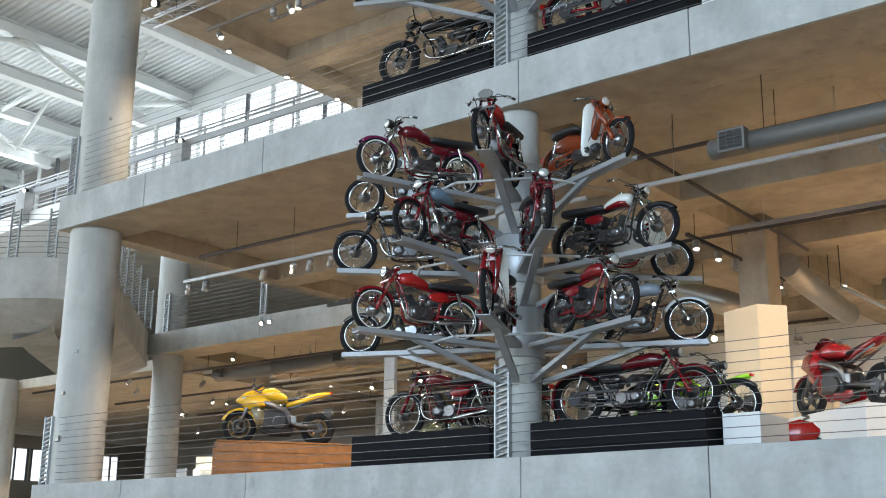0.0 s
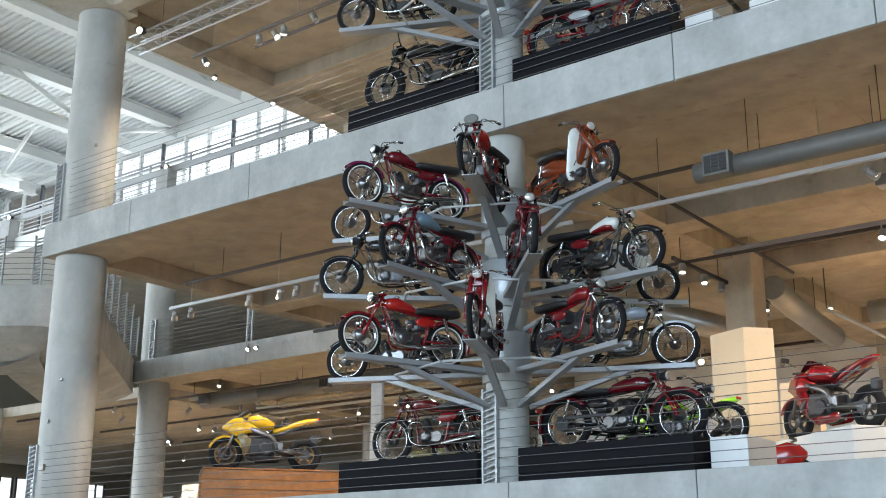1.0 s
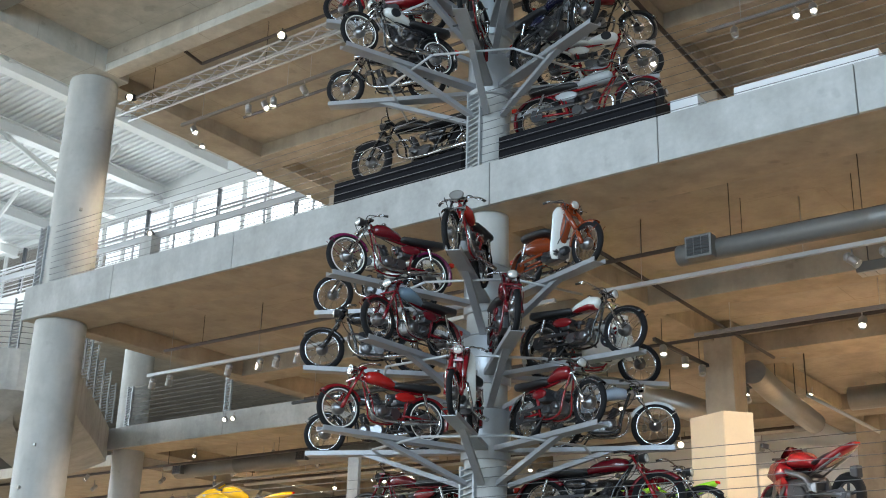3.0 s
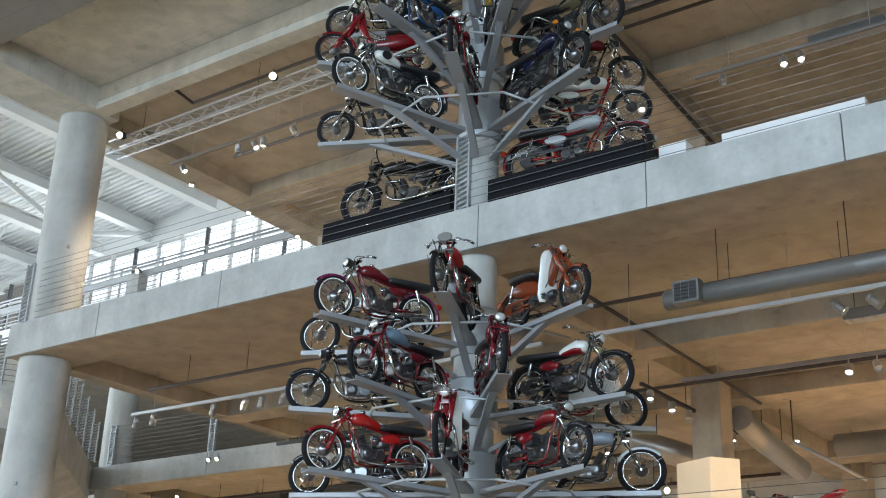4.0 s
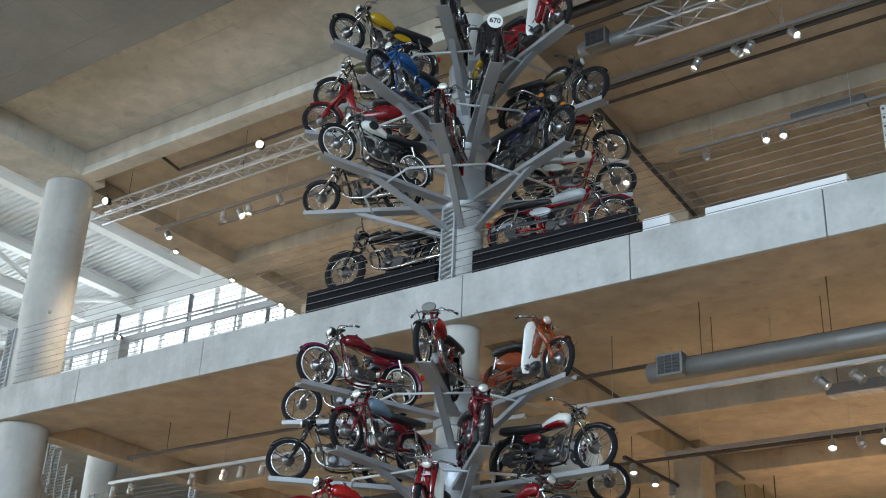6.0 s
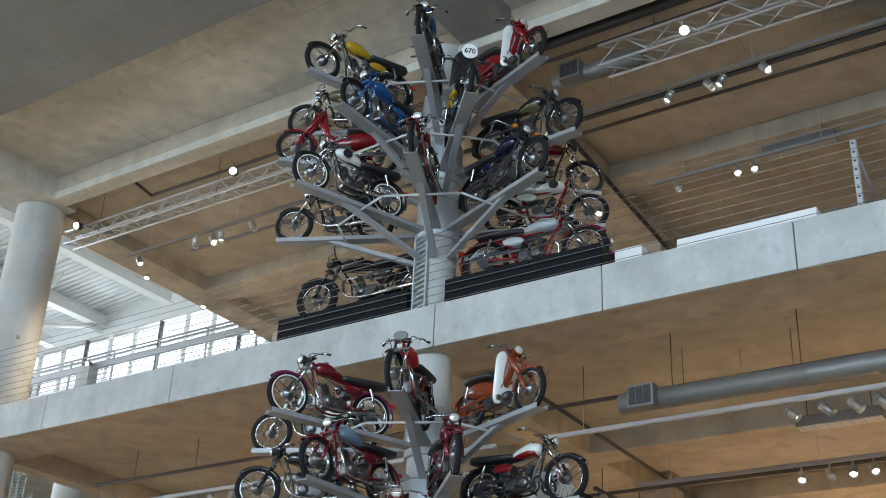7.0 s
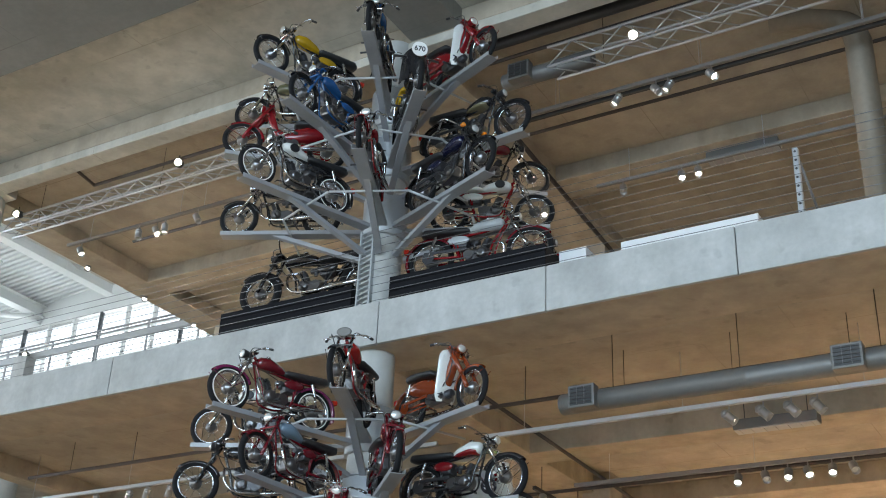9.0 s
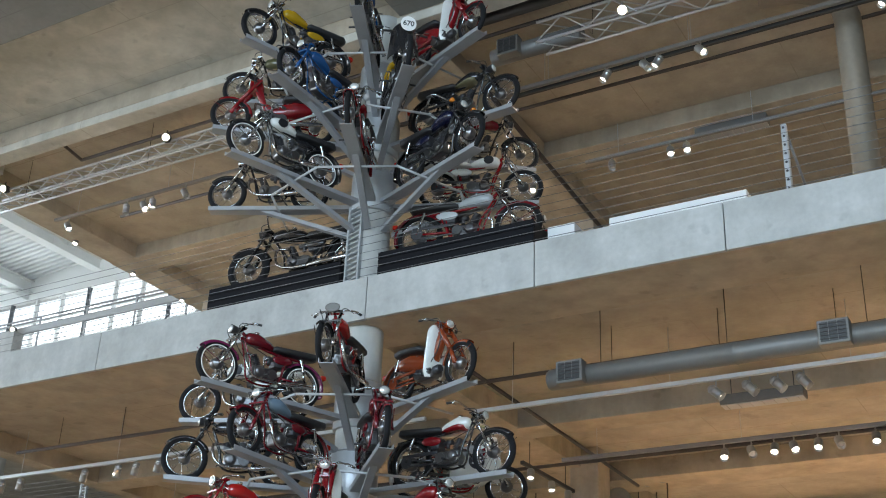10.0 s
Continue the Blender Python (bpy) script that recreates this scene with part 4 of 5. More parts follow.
z1, z2, z3 = 1.32, 2.24, 3.15
motorcycle(on_arm(z3, 250), "maroon motorcycle with purple-red mudguards and black seat on an arm", "maroon", "purple", "maroon", wall=M["plate"])
motorcycle(on_arm(z3, 295) @ pose(0, 0, 0, 0, 0, -7), "red motorcycle with a blank oval race plate on a front arm", "bright_red", "black", "red", lamp=False, dial=True, bars="raised", side="red")
motorcycle(on_arm(z3, 338), "orange step-through moped with white leg shield on an arm", "orange", "orange", "orange", style="step", fork="orange", name="moped")
motorcycle(on_arm(z3, 205), "white racing motorcycle with a black disc on its tank", "white", "white", "black", style="racer", bars="low", lamp=False, fairing=False, badge=True, side="white")
motorcycle(on_arm(z2, 268), "blue-grey tank motorcycle with maroon frame on an arm", "blue_grey", "maroon", "maroon", fork="maroon", side="maroon")
motorcycle(on_arm(z2, 313), "dark red motorcycle with large chrome headlamp on an arm", "maroon", "maroon", "maroon", fork="maroon")
motorcycle(on_arm(z2, 355), "red and white tank motorcycle with high handlebar on an arm", "white", "black", "black", bars="high", tank2="red", R=0.30, side="red", low_pipe=False)
motorcycle(on_arm(z2, 223), "black motorcycle with chrome tank sides on an arm", "black", "black", "black", fork="black")
motorcycle(on_arm(z2, 40, 1.34), "white faired racing motorcycle with a blue number disc", "silver", "white", "red", style="racer", bars="low", lamp=False, plate="35")
motorcycle(on_arm(z1, 250), "bright red motorcycle with red frame and black seat on an arm", "bright_red", "red", "red", fork="red", wall=M["plate"])
motorcycle(on_arm(z1, 295), "red moped with white leg shield and chrome front rack", "red", "red", "red", style="step", fork="red", rack=True, name="moped")
motorcycle(on_arm(z1, 338), "red trail motorcycle with chrome headlamp on an arm", "red", "black", "red", bars="raised")
motorcycle(on_arm(z1, 205), "black motorcycle with dark engine on an arm", "black", "black", "black")
motorcycle(on_arm(z1, 22), "silver-blue tank motorcycle with long fork on an arm", "silver_blue", "silver", "black", fork="chrome", R=0.30)
u1, u2, u3 = 4.98 + 1.19, 4.98 + 2.08, 4.98 + 2.92
motorcycle(on_arm(u3, 250), "yellow and black motorcycle with raised handlebar on an arm", "yellow", "black", "black", bars="high", side="yellow")
motorcycle(on_arm(u3, 295), "blue motorcycle on a front arm under the ceiling", "blue", "black", "black")
motorcycle(on_arm(u3, 338), "red step-through moped with white leg shield on an arm", "red", "red", "red", style="step", fork="red", name="moped")
motorcycle(on_arm(u3, 205), "olive green old motorcycle on a rear arm", "olive", "black", "black")
motorcycle(on_arm(u2, 268, 1.36), "blue small motorcycle with blue frame on an arm", "blue", "black", "blue", fork="blue")
motorcycle(on_arm(u2, 313), "black racing motorcycle with yellow tail and white number plate", "black", "black", "black", style="racer", bars="low", lamp=False, plate="670", side="yellow")
motorcycle(on_arm(u2, 355), "black motorcycle with cream-striped tank on an arm", "black", "black", "black", R=0.30, fork="black", side="black", tank2="cream")
motorcycle(on_arm(u2, 223), "long red moped with enclosed pressed body on an arm", "red", "red", "red", style="step", fork="red", shield_on=False, name="moped")
motorcycle(on_arm(u1, 250), "black motorcycle with white tank and white-walled tyres on an arm", "white", "black", "black", wall=M["plate"], badge=True, side="black")
motorcycle(on_arm(u1, 295), "red and white small motorcycle on a front arm", "white", "red", "red", tank2="red")
motorcycle(on_arm(u1, 338), "black motorcycle with dark blue tank on an arm", "deep_blue", "black", "black", bars="high", blinkers=True, fork="black", size=1.02)
motorcycle(on_arm(u1, 205), "black motorcycle with chrome fork on an arm", "black", "black", "black")
motorcycle(on_arm(u1, 22), "white racing motorcycle with red frame on a rear arm", "white", "white", "red", style="racer", bars="low", lamp=False, fairing=False, badge=True, side="white")
motorcycle(on_arm(u2, 40), "dark red motorcycle with red lamps on a rear arm", "maroon", "black", "black")

# ---- plinths and bikes on the gallery floors ----
for zf, nm in ((0.0, "lower"), (4.98, "upper")):
    T = thing("display_plinth", pose(0, 0, zf), "low black boarded plinth behind the railing", "plinth")
    for xa, xb in ((-2.55, -0.30), (0.30, 2.55)):
        for k in range(4):
            bm = bmesh.new()
            box(bm, xa, xb, 0.10, 0.125, 0.006 + k * 0.101, 0.006 + (k + 1) * 0.101 - 0.006, 0.004)
            part("front_board", bm, M["black_board"], T)
        bm = bmesh.new()
        box(bm, xa, xb, 0.13, 2.4, 0.0, 0.39, 0.005)
        part("deck_box", bm, M["black_board"], T)


def on_floor(x, y, z, yaw):
    return pose(x, y, z, 0, 0, yaw)


GF = "bikes on the floor plinths"
motorcycle(on_floor(1.28, 0.85, 0.395, 4), "large dark red classic motorcycle with red mudguards on the plinth", "maroon", "maroon", "black", R=0.32, side="black", fat=0.045, wb=1.40, group=GF, fork="red", size=1.05)
motorcycle(on_floor(1.62, 1.6, 0.395, 8), "black and red motorcycle behind another on the plinth", "maroon", "black", "black", R=0.30, group=GF, bars="high")
motorcycle(on_floor(-1.45, 0.70, 0.395, 185), "maroon moped with high handlebar on the plinth", "maroon", "black", "maroon", R=0.30, group=GF, bars="high", size=1.08, fork="maroon", side="red")
motorcycle(on_floor(-1.10, 1.45, 0.395, 190), "red motorcycle at the back of the plinth", "red", "red", "black", group=GF)
motorcycle(on_floor(-1.32, 0.50, 5.375, 190), "black naked motorcycle on the upper plinth", "black", "black", "black", fork="black", R=0.30, fat=0.05, wb=1.40, group=GF, bars="high", size=1.12)
motorcycle(on_floor(-0.85, 1.45, 5.375, 195), "black motorcycle with blue tank on the upper plinth", "blue", "black", "black", R=0.30, group=GF)
motorcycle(on_floor(1.35, 0.62, 5.375, 8), "maroon classic motorcycle with chrome tank on the upper plinth", "silver", "maroon", "red", R=0.31, wb=1.30, group=GF, size=1.06)
motorcycle(on_floor(1.60, 1.40, 5.375, 8), "red motorcycle with red frame on the upper plinth", "maroon", "red", "red", R=0.30, group=GF, side="red")
T = thing("timber_plinth", pose(-5.55, 2.25, 0, 0, 0, 52), "orange-stained timber plank plinth", "plinth")
for k in range(4):
    for y in (-0.55, 0.53):
        bm = bmesh.new()
        box(bm, -1.45, 1.45, y, y + 0.025, 0.002 + k * 0.150, 0.002 + k * 0.150 + 0.145, 0.006)
        part("plank", bm, M["wood"], T)
bm = bmesh.new()
box(bm, -1.45, 1.45, -0.555, 0.56, 0.604, 0.63, 0.006)
part("top", bm, M["wood"], T)
sport_bike(pose(-5.87, 1.93, 0.632, 0, 0, 228) @ Matrix.Scale(0.91, 4), "yellow sport motorcycle with silver frame on a timber plinth", "gold", False)


# ---- railings of steel cables ----
def ladder_post(parent, x, y, z, h, turn=0.0):
    """A post of two flat bars laced with slanting rungs."""
    def side(bm):
        box(bm, -0.012, 0.012, -0.035, 0.035, 0.0, h, 0.003)

    def rung(bm):
        vs = box(bm, -0.085, 0.085, -0.03, 0.03, -0.006, 0.006)
        for v in vs:
            v.co.z += v.co.x * 0.25
    P = add("post", "%.2f" % h, side, M["sleeve"], parent, "laced steel post")
    P.matrix_local = pose(x, y, z, 0, 0, turn) @ pose(-0.097, 0, 0)
    q = add("post_bar", "%.2f" % h, side, M["sleeve"], P, "", (0.194, 0, 0))
    for k in range(int(h / 0.075)):
        add("rung", "", rung, M["sleeve"], P, "", (0.097, 0, 0.05 + k * 0.075))
    return P


def cable_railing(z, x0, x1, y, posts, label):
    T = thing("cable_railing", pose(0, y, z), label, "railing")

    def cable(bm):
        tube(bm, [(x0, 0, 0), ((x0 + x1) / 2, 0, -0.004), (x1, 0, 0)], 0.0045, 5)

    def shoe(bm):
        box(bm, x0, x1, -0.02, 0.02, 0.001, 0.012, 0.002)
    for k in range(10):
        add("cable", "%.1f %.1f" % (x0, x1), cable, M["cable"], T, "", (0, 0, 0.08 + k * 0.113))
    add("base_strip", "%.1f %.1f" % (x0, x1), shoe, M["cable"], T)
    for x in posts:
        if x < 5:
            ladder_post(T, x, 0.0, 0.003, 1.13, 0)
            continue
        bm = bmesh.new()
        box(bm, x - 0.03, x + 0.03, 0.05, 0.12, 0.003, 0.90, 0.004)
        P = part("post", bm, M["sleeve"], T, "narrow steel post with bolt heads")
        for k in range(8):
            bm = bmesh.new()
            turned(bm, (x, 0.046, 0.08 + k * 0.11), [(-0.004, 0.013), (0.003, 0.015)], "y", 8)
            part("bolt", bm, M["dark_metal"], P)
        bm = bmesh.new()
        tube(bm, [(x, 0.125, 0.86), (x + 0.10, 1.0, 0.004)], 0.016, 6)
        part("stay", bm, M["cable"], T, "slanting dark stay")
    return T


cable_railing(0.0, -9.5, 15.8, 0.04, [-9.4, -0.05, 5.64, 11.4], "cable railing with laced steel posts on the lower gallery")
cable_railing(4.98, -9.5, 15.8, 0.04, [-9.4, -0.05, 5.64, 11.4], "cable railing with laced steel posts on the upper gallery")
cable_railing(4.96, -18.6, -9.7, 9.05, [-18.0, -14.1, -9.9], "cable railing of the rear gallery")


# ---- services under the ceilings ----
def bar(name, pts, r, material, label, category, n=10):
    bm = bmesh.new()
    tube(bm, pts, r, n)
    return mesh_ob(name, bm, material, label, category)


def duct(x0, x1, y, z, r, grilles, label):
    T = thing("air_duct", pose(0, y, z), label, "duct")
    bm = bmesh.new()
    turned(bm, (0, 0, 0), [(x0, r * 0.9), (x0 + 0.02, r)] + [q for k in range(1, int((x1 - x0) / 2.4) + 1) for q in
           ((x0 + k * 2.4 - 0.02, r), (x0 + k * 2.4, r * 1.06), (x0 + k * 2.4 + 0.02, r))] + [(x1, r)], "x", 24)
    part("pipe", bm, M["duct"], T)
    for gx in grilles:
        bm = bmesh.new()
        box(bm, gx - 0.175, gx + 0.175, -r - 0.11, -r + 0.05, -0.145, 0.145, 0.012)
        G = part("outlet", bm, M["duct"], T, "grey outlet box")
        # black sheet paints in the shade within the outlet
        bm = bmesh.new()
        box(bm, gx - 0.145, gx + 0.145, -r - 0.114, -r - 0.111, -0.115, 0.115)
        part("opening_shade", bm, M["dark_track"], G)
        for k in range(5):
            bm = bmesh.new()
            box(bm, gx - 0.145, gx + 0.145, -r - 0.125, -r - 0.115, -0.09 + k * 0.045, -0.086 + k * 0.045)
            part("slat", bm, M["pipe"], G)
        for k in range(2):
            bm = bmesh.new()
            box(bm, gx - 0.05 + k * 0.10, gx - 0.046 + k * 0.10, -r - 0.13, -r - 0.126, -0.11, 0.11)
            part("bar", bm, M["duct"], G)
    for k in range(int((x1 - x0) / 1.6)):
        bm = bmesh.new()
        tube(bm, [(x0 + 0.7 + k * 1.6, 0, r - 0.01), (x0 + 0.7 + k * 1.6, 0, r + 0.9)], 0.006, 5)
        part("hanger", bm, M["pipe"], T)
    return T


duct(2.15, 15.5, 1.40, 3.775, 0.132, [2.52, 5.72, 9.2], "grey round air duct with grille outlets under the soffit")
duct(1.15, 2.6, 1.55, 9.05, 0.13, [1.5], "short grey air duct with grille under the upper ceiling")
duct(-18.0, -10.2, 11.0, 4.05, 0.22, [-17.7, -13.0], "grey round air duct in the rear gallery")
bar("vent_pipe", [(6.0, 3.1, 4.99), (6.0, 3.1, 9.2), (5.95, 3.05, 9.42), (5.75, 2.9, 9.56), (5.45, 2.7, 9.6), (4.9, 2.6, 9.62)], 0.19, M["dull_pipe"], "dull brown-grey vent pipe rising to the ceiling", "pipe", 18)
bar("vent_pipe", [(-3.2, 8.2, 4.15), (-2.3, 8.5, 4.0), (-1.3, 8.8, 3.65), (-0.9, 9.2, 3.5)], 0.24, M["gal"], "bent galvanised vent pipe", "pipe", 18)
bar("vent_pipe", [(0.35, 8.0, 3.95), (0.2, 9.4, 3.85), (-0.05, 12.0, 3.8)], 0.22, M["gal"], "galvanised vent pipe along the gallery", "pipe", 18)
for x, y, z in ((-2.75, 8.35, 4.1), (-1.6, 8.71, 3.78), (0.2, 9.4, 3.9), (0.08, 10.7, 3.85)):
    bar("pipe_hanger", [(x, y, z), (x, y, 4.74)], 0.01, M["pipe"], "thin rod that holds a pipe", "hanger", 5)
for pts in ([(-8.5, 2.25, 4.23), (16, 2.25, 4.23)], [(-8.5, 6.0, 4.08), (16, 6.0, 4.08)], [(0.8, 1.1, 4.24), (0.62, 8.3, 4.24)],
            [(-7.05, 1.2, 9.21), (16, 1.2, 9.21)], [(-8.0, 3.2, 9.2), (16, 3.2, 9.2)], [(-6.9, 0.42, 9.215), (-7.05, 1.2, 9.21)]):
    bar("sprinkler_pipe", pts, 0.03, M["pipe"], "dark iron sprinkler pipe under the ceiling", "pipe")
bar("cable_tray", [(0.56, 2.4, 9.19), (0.20, 9, 9.19)], 0.05, M["pipe"], "dark cable tray under the ceiling", "tray", 4)
bar("black_pipe", [(1.0, 1.05, 9.40), (6.0, 1.05, 9.40), (16, 1.05, 9.40)], 0.09, M["dark_track"], "thick black pipe beside the ceiling beam", "pipe")
for k in range(16):
    x = -7.5 + 1.45 * k
    bar("pipe_hanger", [(x, 2.25, 4.24), (x, 2.25, 4.76)], 0.005, M["pipe"], "thin rod that holds a pipe", "hanger", 5)


def track(x0, x1, y, z, material, label):
    T = thing("lighting_track", pose(0, y, z), label, "track")
    bm = bmesh.new()
    box(bm, x0, x1, -0.03, 0.03, -0.03, 0.03, 0.006)
    part("rail", bm, material, T)
    k = x0 + 0.6
    while k < x1:
        bm = bmesh.new()
        tube(bm, [(k, 0, 0.03), (k, 0, 0.81)], 0.006, 5)
        part("hanger", bm, M["rail"], T)
        k += 2.3


track(-9.35, -0.4, 2.62, 3.95, M["rail"], "pale grey lighting track on rods")
track(0.4, 15.5, 2.62, 3.95, M["rail"], "pale grey lighting track on rods")
track(0.5, 15.5, 5.35, 3.95, M["dull_rail"], "dull grey lighting track on rods")
track(-8.6, -1.0, 5.75, 3.95, M["dark_track"], "black lighting track on rods")
track(-9.0, -2.2, 2.47, 9.0, M["dull_rail"], "dull grey lighting track on rods")
track(-6.2, -0.4, 2.55, 9.06, M["dark_track"], "black lighting track on rods")
track(1.0, 15.5, 2.40, 9.0, M["dull_rail"], "dull grey lighting track on rods")
track(1.0, 15.5, 2.52, 8.98, M["dark_track"], "black lighting track on rods")
track(1.2, 15.5, 4.85, 8.95, M["dull_rail"], "dull grey lighting track on rods")
track(-17.5, -10.0, 12.6, 4.0, M["rail"], "pale grey lighting track on rods")


def spotlight(x, y, z, aim, lit=True, big=False, dark=False, stem=0.15):
    """A track spotlight: a can on a yoke, with its lens."""
    s = 1.3 if big else 1.1
    eye = Vector((x, y, z))
    T = thing("track_spotlight", look(eye, eye + Vector(aim)), ("black" if dark else "silver") + (" lit" if lit else " unlit") + " spotlight can on a yoke under a track", "spotlight", "track spotlights")
    CAN = M["dark_track"] if dark else M["can"]

    def can(bm):
        turned(bm, (0, 0, 0), [(-0.046 * s, 0.046 * s), (-0.088 * s, 0.052 * s), (-0.09 * s, 0.056 * s), (-0.06 * s, 0.056 * s), (0.02 * s, 0.052 * s), (0.025 * s, 0.058 * s), (0.04 * s, 0.058 * s), (0.045 * s, 0.050 * s), (0.06 * s, 0.050 * s), (0.065 * s, 0.056 * s), (0.08 * s, 0.056 * s), (0.11 * s, 0.03 * s), (0.115 * s, 0.01 * s)], "z", 18)

    def lens(bm):
        turned(bm, (0, 0, 0), [(-0.056 * s, 0.02 * s), (-0.053 * s, 0.044 * s), (-0.045 * s, 0.046 * s)], "z", 18)
    add("can", "%d" % big, can, CAN, T)
    add("lens", "%d" % big, lens, (M["big_spot"] if big else M["spot"]) if lit else M["lens"], T)
    inv = T.matrix_world.to_3x3().inverted()
    up = inv @ Vector((0, 0, stem))
    bm = bmesh.new()
    tube(bm, [(0, 0, 0.03), up * 0.1, up], 0.011, 6)
    part("yoke", bm, CAN, T)
    return T


TOUS = (0.20, -0.42, -0.88)
for k, x in enumerate((3.91, 4.35, 4.70, 5.02, 7.6, 8.1)):
    spotlight(x, 2.62, 3.76, (0.72 - 0.06 * k, 0.05, -0.68), k % 3 != 1)
for k, x in enumerate((3.13, 3.54, 3.87, 4.16, 4.5, 4.8, 5.3, 6.2, 6.9)):
    spotlight(x, 5.35, 3.76, (0.35 if k % 2 else 0.1, -0.6, -0.75), k != 1 and k != 5)
for k, (x, y) in enumerate(((-0.18, 5.6), (-0.2, 6.44), (-0.2, 7.1), (-0.2, 8.97))):
    spotlight(x, y, 3.85, TOUS, k != 2, stem=0.12)
bm = bmesh.new()
box(bm, -0.03, 0.03, 5.32, 9.2, -0.03, 0.03, 0.006)
mesh_ob("ceiling_track", bm, M["dark_track"], "black lighting track along a beam", "track").location = (-0.2, 0, 3.985)
for y in (5.6, 7.0, 8.6):
    bar("pipe_hanger", [(-0.2, y, 4.0), (-0.2, y, 4.42)], 0.007, M["pipe"], "thin rod that holds a track", "hanger", 5)
for x, y in ((0.55, 8.95), (0.9, 8.8)):
    spotlight(x, y, 4.5, TOUS, stem=0.26)
for x, y in ((-8.73, 2.62), (-9.2, 2.62), (-7.17, 2.62), (-6.4, 2.62), (-6.0, 2.62), (-5.5, 2.62)):
    spotlight(x, y, 3.78, (-0.4, 0.2, -0.9), x < -8.0)
for x in (-14.0, -13.7):
    spotlight(x, 8.93, 4.76, (0.3, -0.8, -0.5))
spotlight(-0.1, 12.0, 4.45, TOUS, True, True, stem=0.32)
spotlight(-3.3, 12.6, 3.75, (0.5, -0.85, -0.25), True, True, stem=1.0)
for k, (x, y) in enumerate(((-8.63, 2.5), (-7.07, 2.45), (-6.67, 2.5), (-6.46, 2.5), (-5.63, 2.45), )):
    spotlight(x, y, 8.80, (0.1 if k % 2 else 0.6, -0.05, -0.9), k not in (1, 4), stem=0.2)
for x, y in ((-9.75, 3.7), (-9.75, 5.4), (-9.75, 7.0)):
    spotlight(x, y, 9.24, (0.3, -0.4, -0.85), True, stem=0.55)
for k, x in enumerate((2.60, 3.23, 3.41, 4.07, 6.6)):
    spotlight(x, 2.40, 8.82, (0.6 if k % 2 else -0.4, -0.25, -0.8), k != 1)
for k, (x, y) in enumerate(((1.68, 4.85), (2.71, 4.85), (2.99, 4.85), (0.13, 5.0))):
    spotlight(x, y, 8.78, TOUS, k != 0, stem=0.95 if k > 2 else 0.15)
random.seed(5)
for k in range(48):
    spotlight(random.uniform(-18.5, -10), random.uniform(10.2, 21), random.uniform(4.42, 4.5), (random.uniform(-0.2, 0.7), -0.6, -0.7), True, stem=0.34)
for k in range(10):
    spotlight(random.uniform(-8, 6), random.uniform(9.5, 14), random.uniform(4.42, 4.5), (random.uniform(0, 0.7), -0.6, -0.7), k % 3 > 0, stem=0.34)
for k in range(16):
    spotlight(random.uniform(-34, -19.2), random.uniform(10.0, 20), 3.93, (random.uniform(-0.2, 0.7), -0.6, -0.7), True, stem=0.19)


def box_truss(x0, x1, y, z, w, label):
    T = thing("lighting_truss", pose(0, y, z), label, "truss")
    for sy in (-1, 1):
        for sz in (-1, 1):
            bm = bmesh.new()
            tube(bm, [(x0, sy * w / 2, sz * w / 2), (x1, sy * w / 2, sz * w / 2)], 0.022, 8)
            part("chord", bm, M["truss"], T)
    n = int((x1 - x0) / (w * 1.15))
    st = (x1 - x0) / n

    def lace(bm):
        tube(bm, [(0, 0, -w / 2), (st, 0, w / 2)], 0.011, 6)

    def lace2(bm):
        tube(bm, [(0, -w / 2, 0), (st, w / 2, 0)], 0.011, 6)
    for k in range(n):
        for s in (-1, 1):
            o = add("lacing", "%.3f %.3f" % (w, st), lace, M["truss"], T, "", (x0 + k * st + (st if k % 2 else 0), s * w / 2, 0))
            if k % 2:
                o.rotation_euler.z = math.pi
            o = add("cross_lacing", "%.3f %.3f" % (w, st), lace2, M["truss"], T, "", (x0 + k * st + (st if k % 2 else 0), 0, s * w / 2))
            if k % 2:
                o.rotation_euler.z = math.pi
                o.location.y = 0
    k = x0 + 0.8
    while k < x1:
        bm = bmesh.new()
        tube(bm, [(k, 0, -w / 2), (k, 0, 0.80)], 0.005, 6)
        part("hanger", bm, M["pipe"], T)
        k += 3.0


box_truss(-9.2, -0.6, 1.22, 8.82, 0.26, "square aluminium lighting truss under the upper ceiling")
box_truss(2.05, 13.0, 1.35, 9.0, 0.34, "square aluminium lighting truss under the upper ceiling")
spotlight(-8.74, 1.0, 8.92, (0.45, -0.80, -0.40), True, True, True)
spotlight(-4.76, 0.95, 8.93, (0.55, -0.75, -0.35), True, True, True)
spotlight(3.40, 1.10, 8.88, (0.30, -0.80, -0.62), True, True)


def panel_light(x, y, z, top):
    """An unlit ceiling light: housing and ribbed panel on two rods."""
    T = thing("louvre_light", pose(x, y, z), "long unlit grey ceiling light with a ribbed panel", "ceiling light")
    bm = bmesh.new()
    box(bm, -0.60, 0.60, -0.12, 0.12, 0.0, 0.15, 0.012)
    part("housing", bm, M["duct"], T)
    bm = bmesh.new()
    box(bm, -0.585, 0.585, -0.105, 0.105, -0.014, -0.002)
    part("panel", bm, M["rail"], T)
    for k in range(7):
        bm = bmesh.new()
        box(bm, -0.51 + k * 0.17, -0.502 + k * 0.17, -0.105, 0.105, -0.024, -0.015)
        part("rib", bm, M["gal"], T)
    for s in (-0.45, 0.45):
        bm = bmesh.new()
        tube(bm, [(s, 0, 0.14), (s, 0, top - z)], 0.007, 5)
        part("rod", bm, M["pipe"], T)
    return T


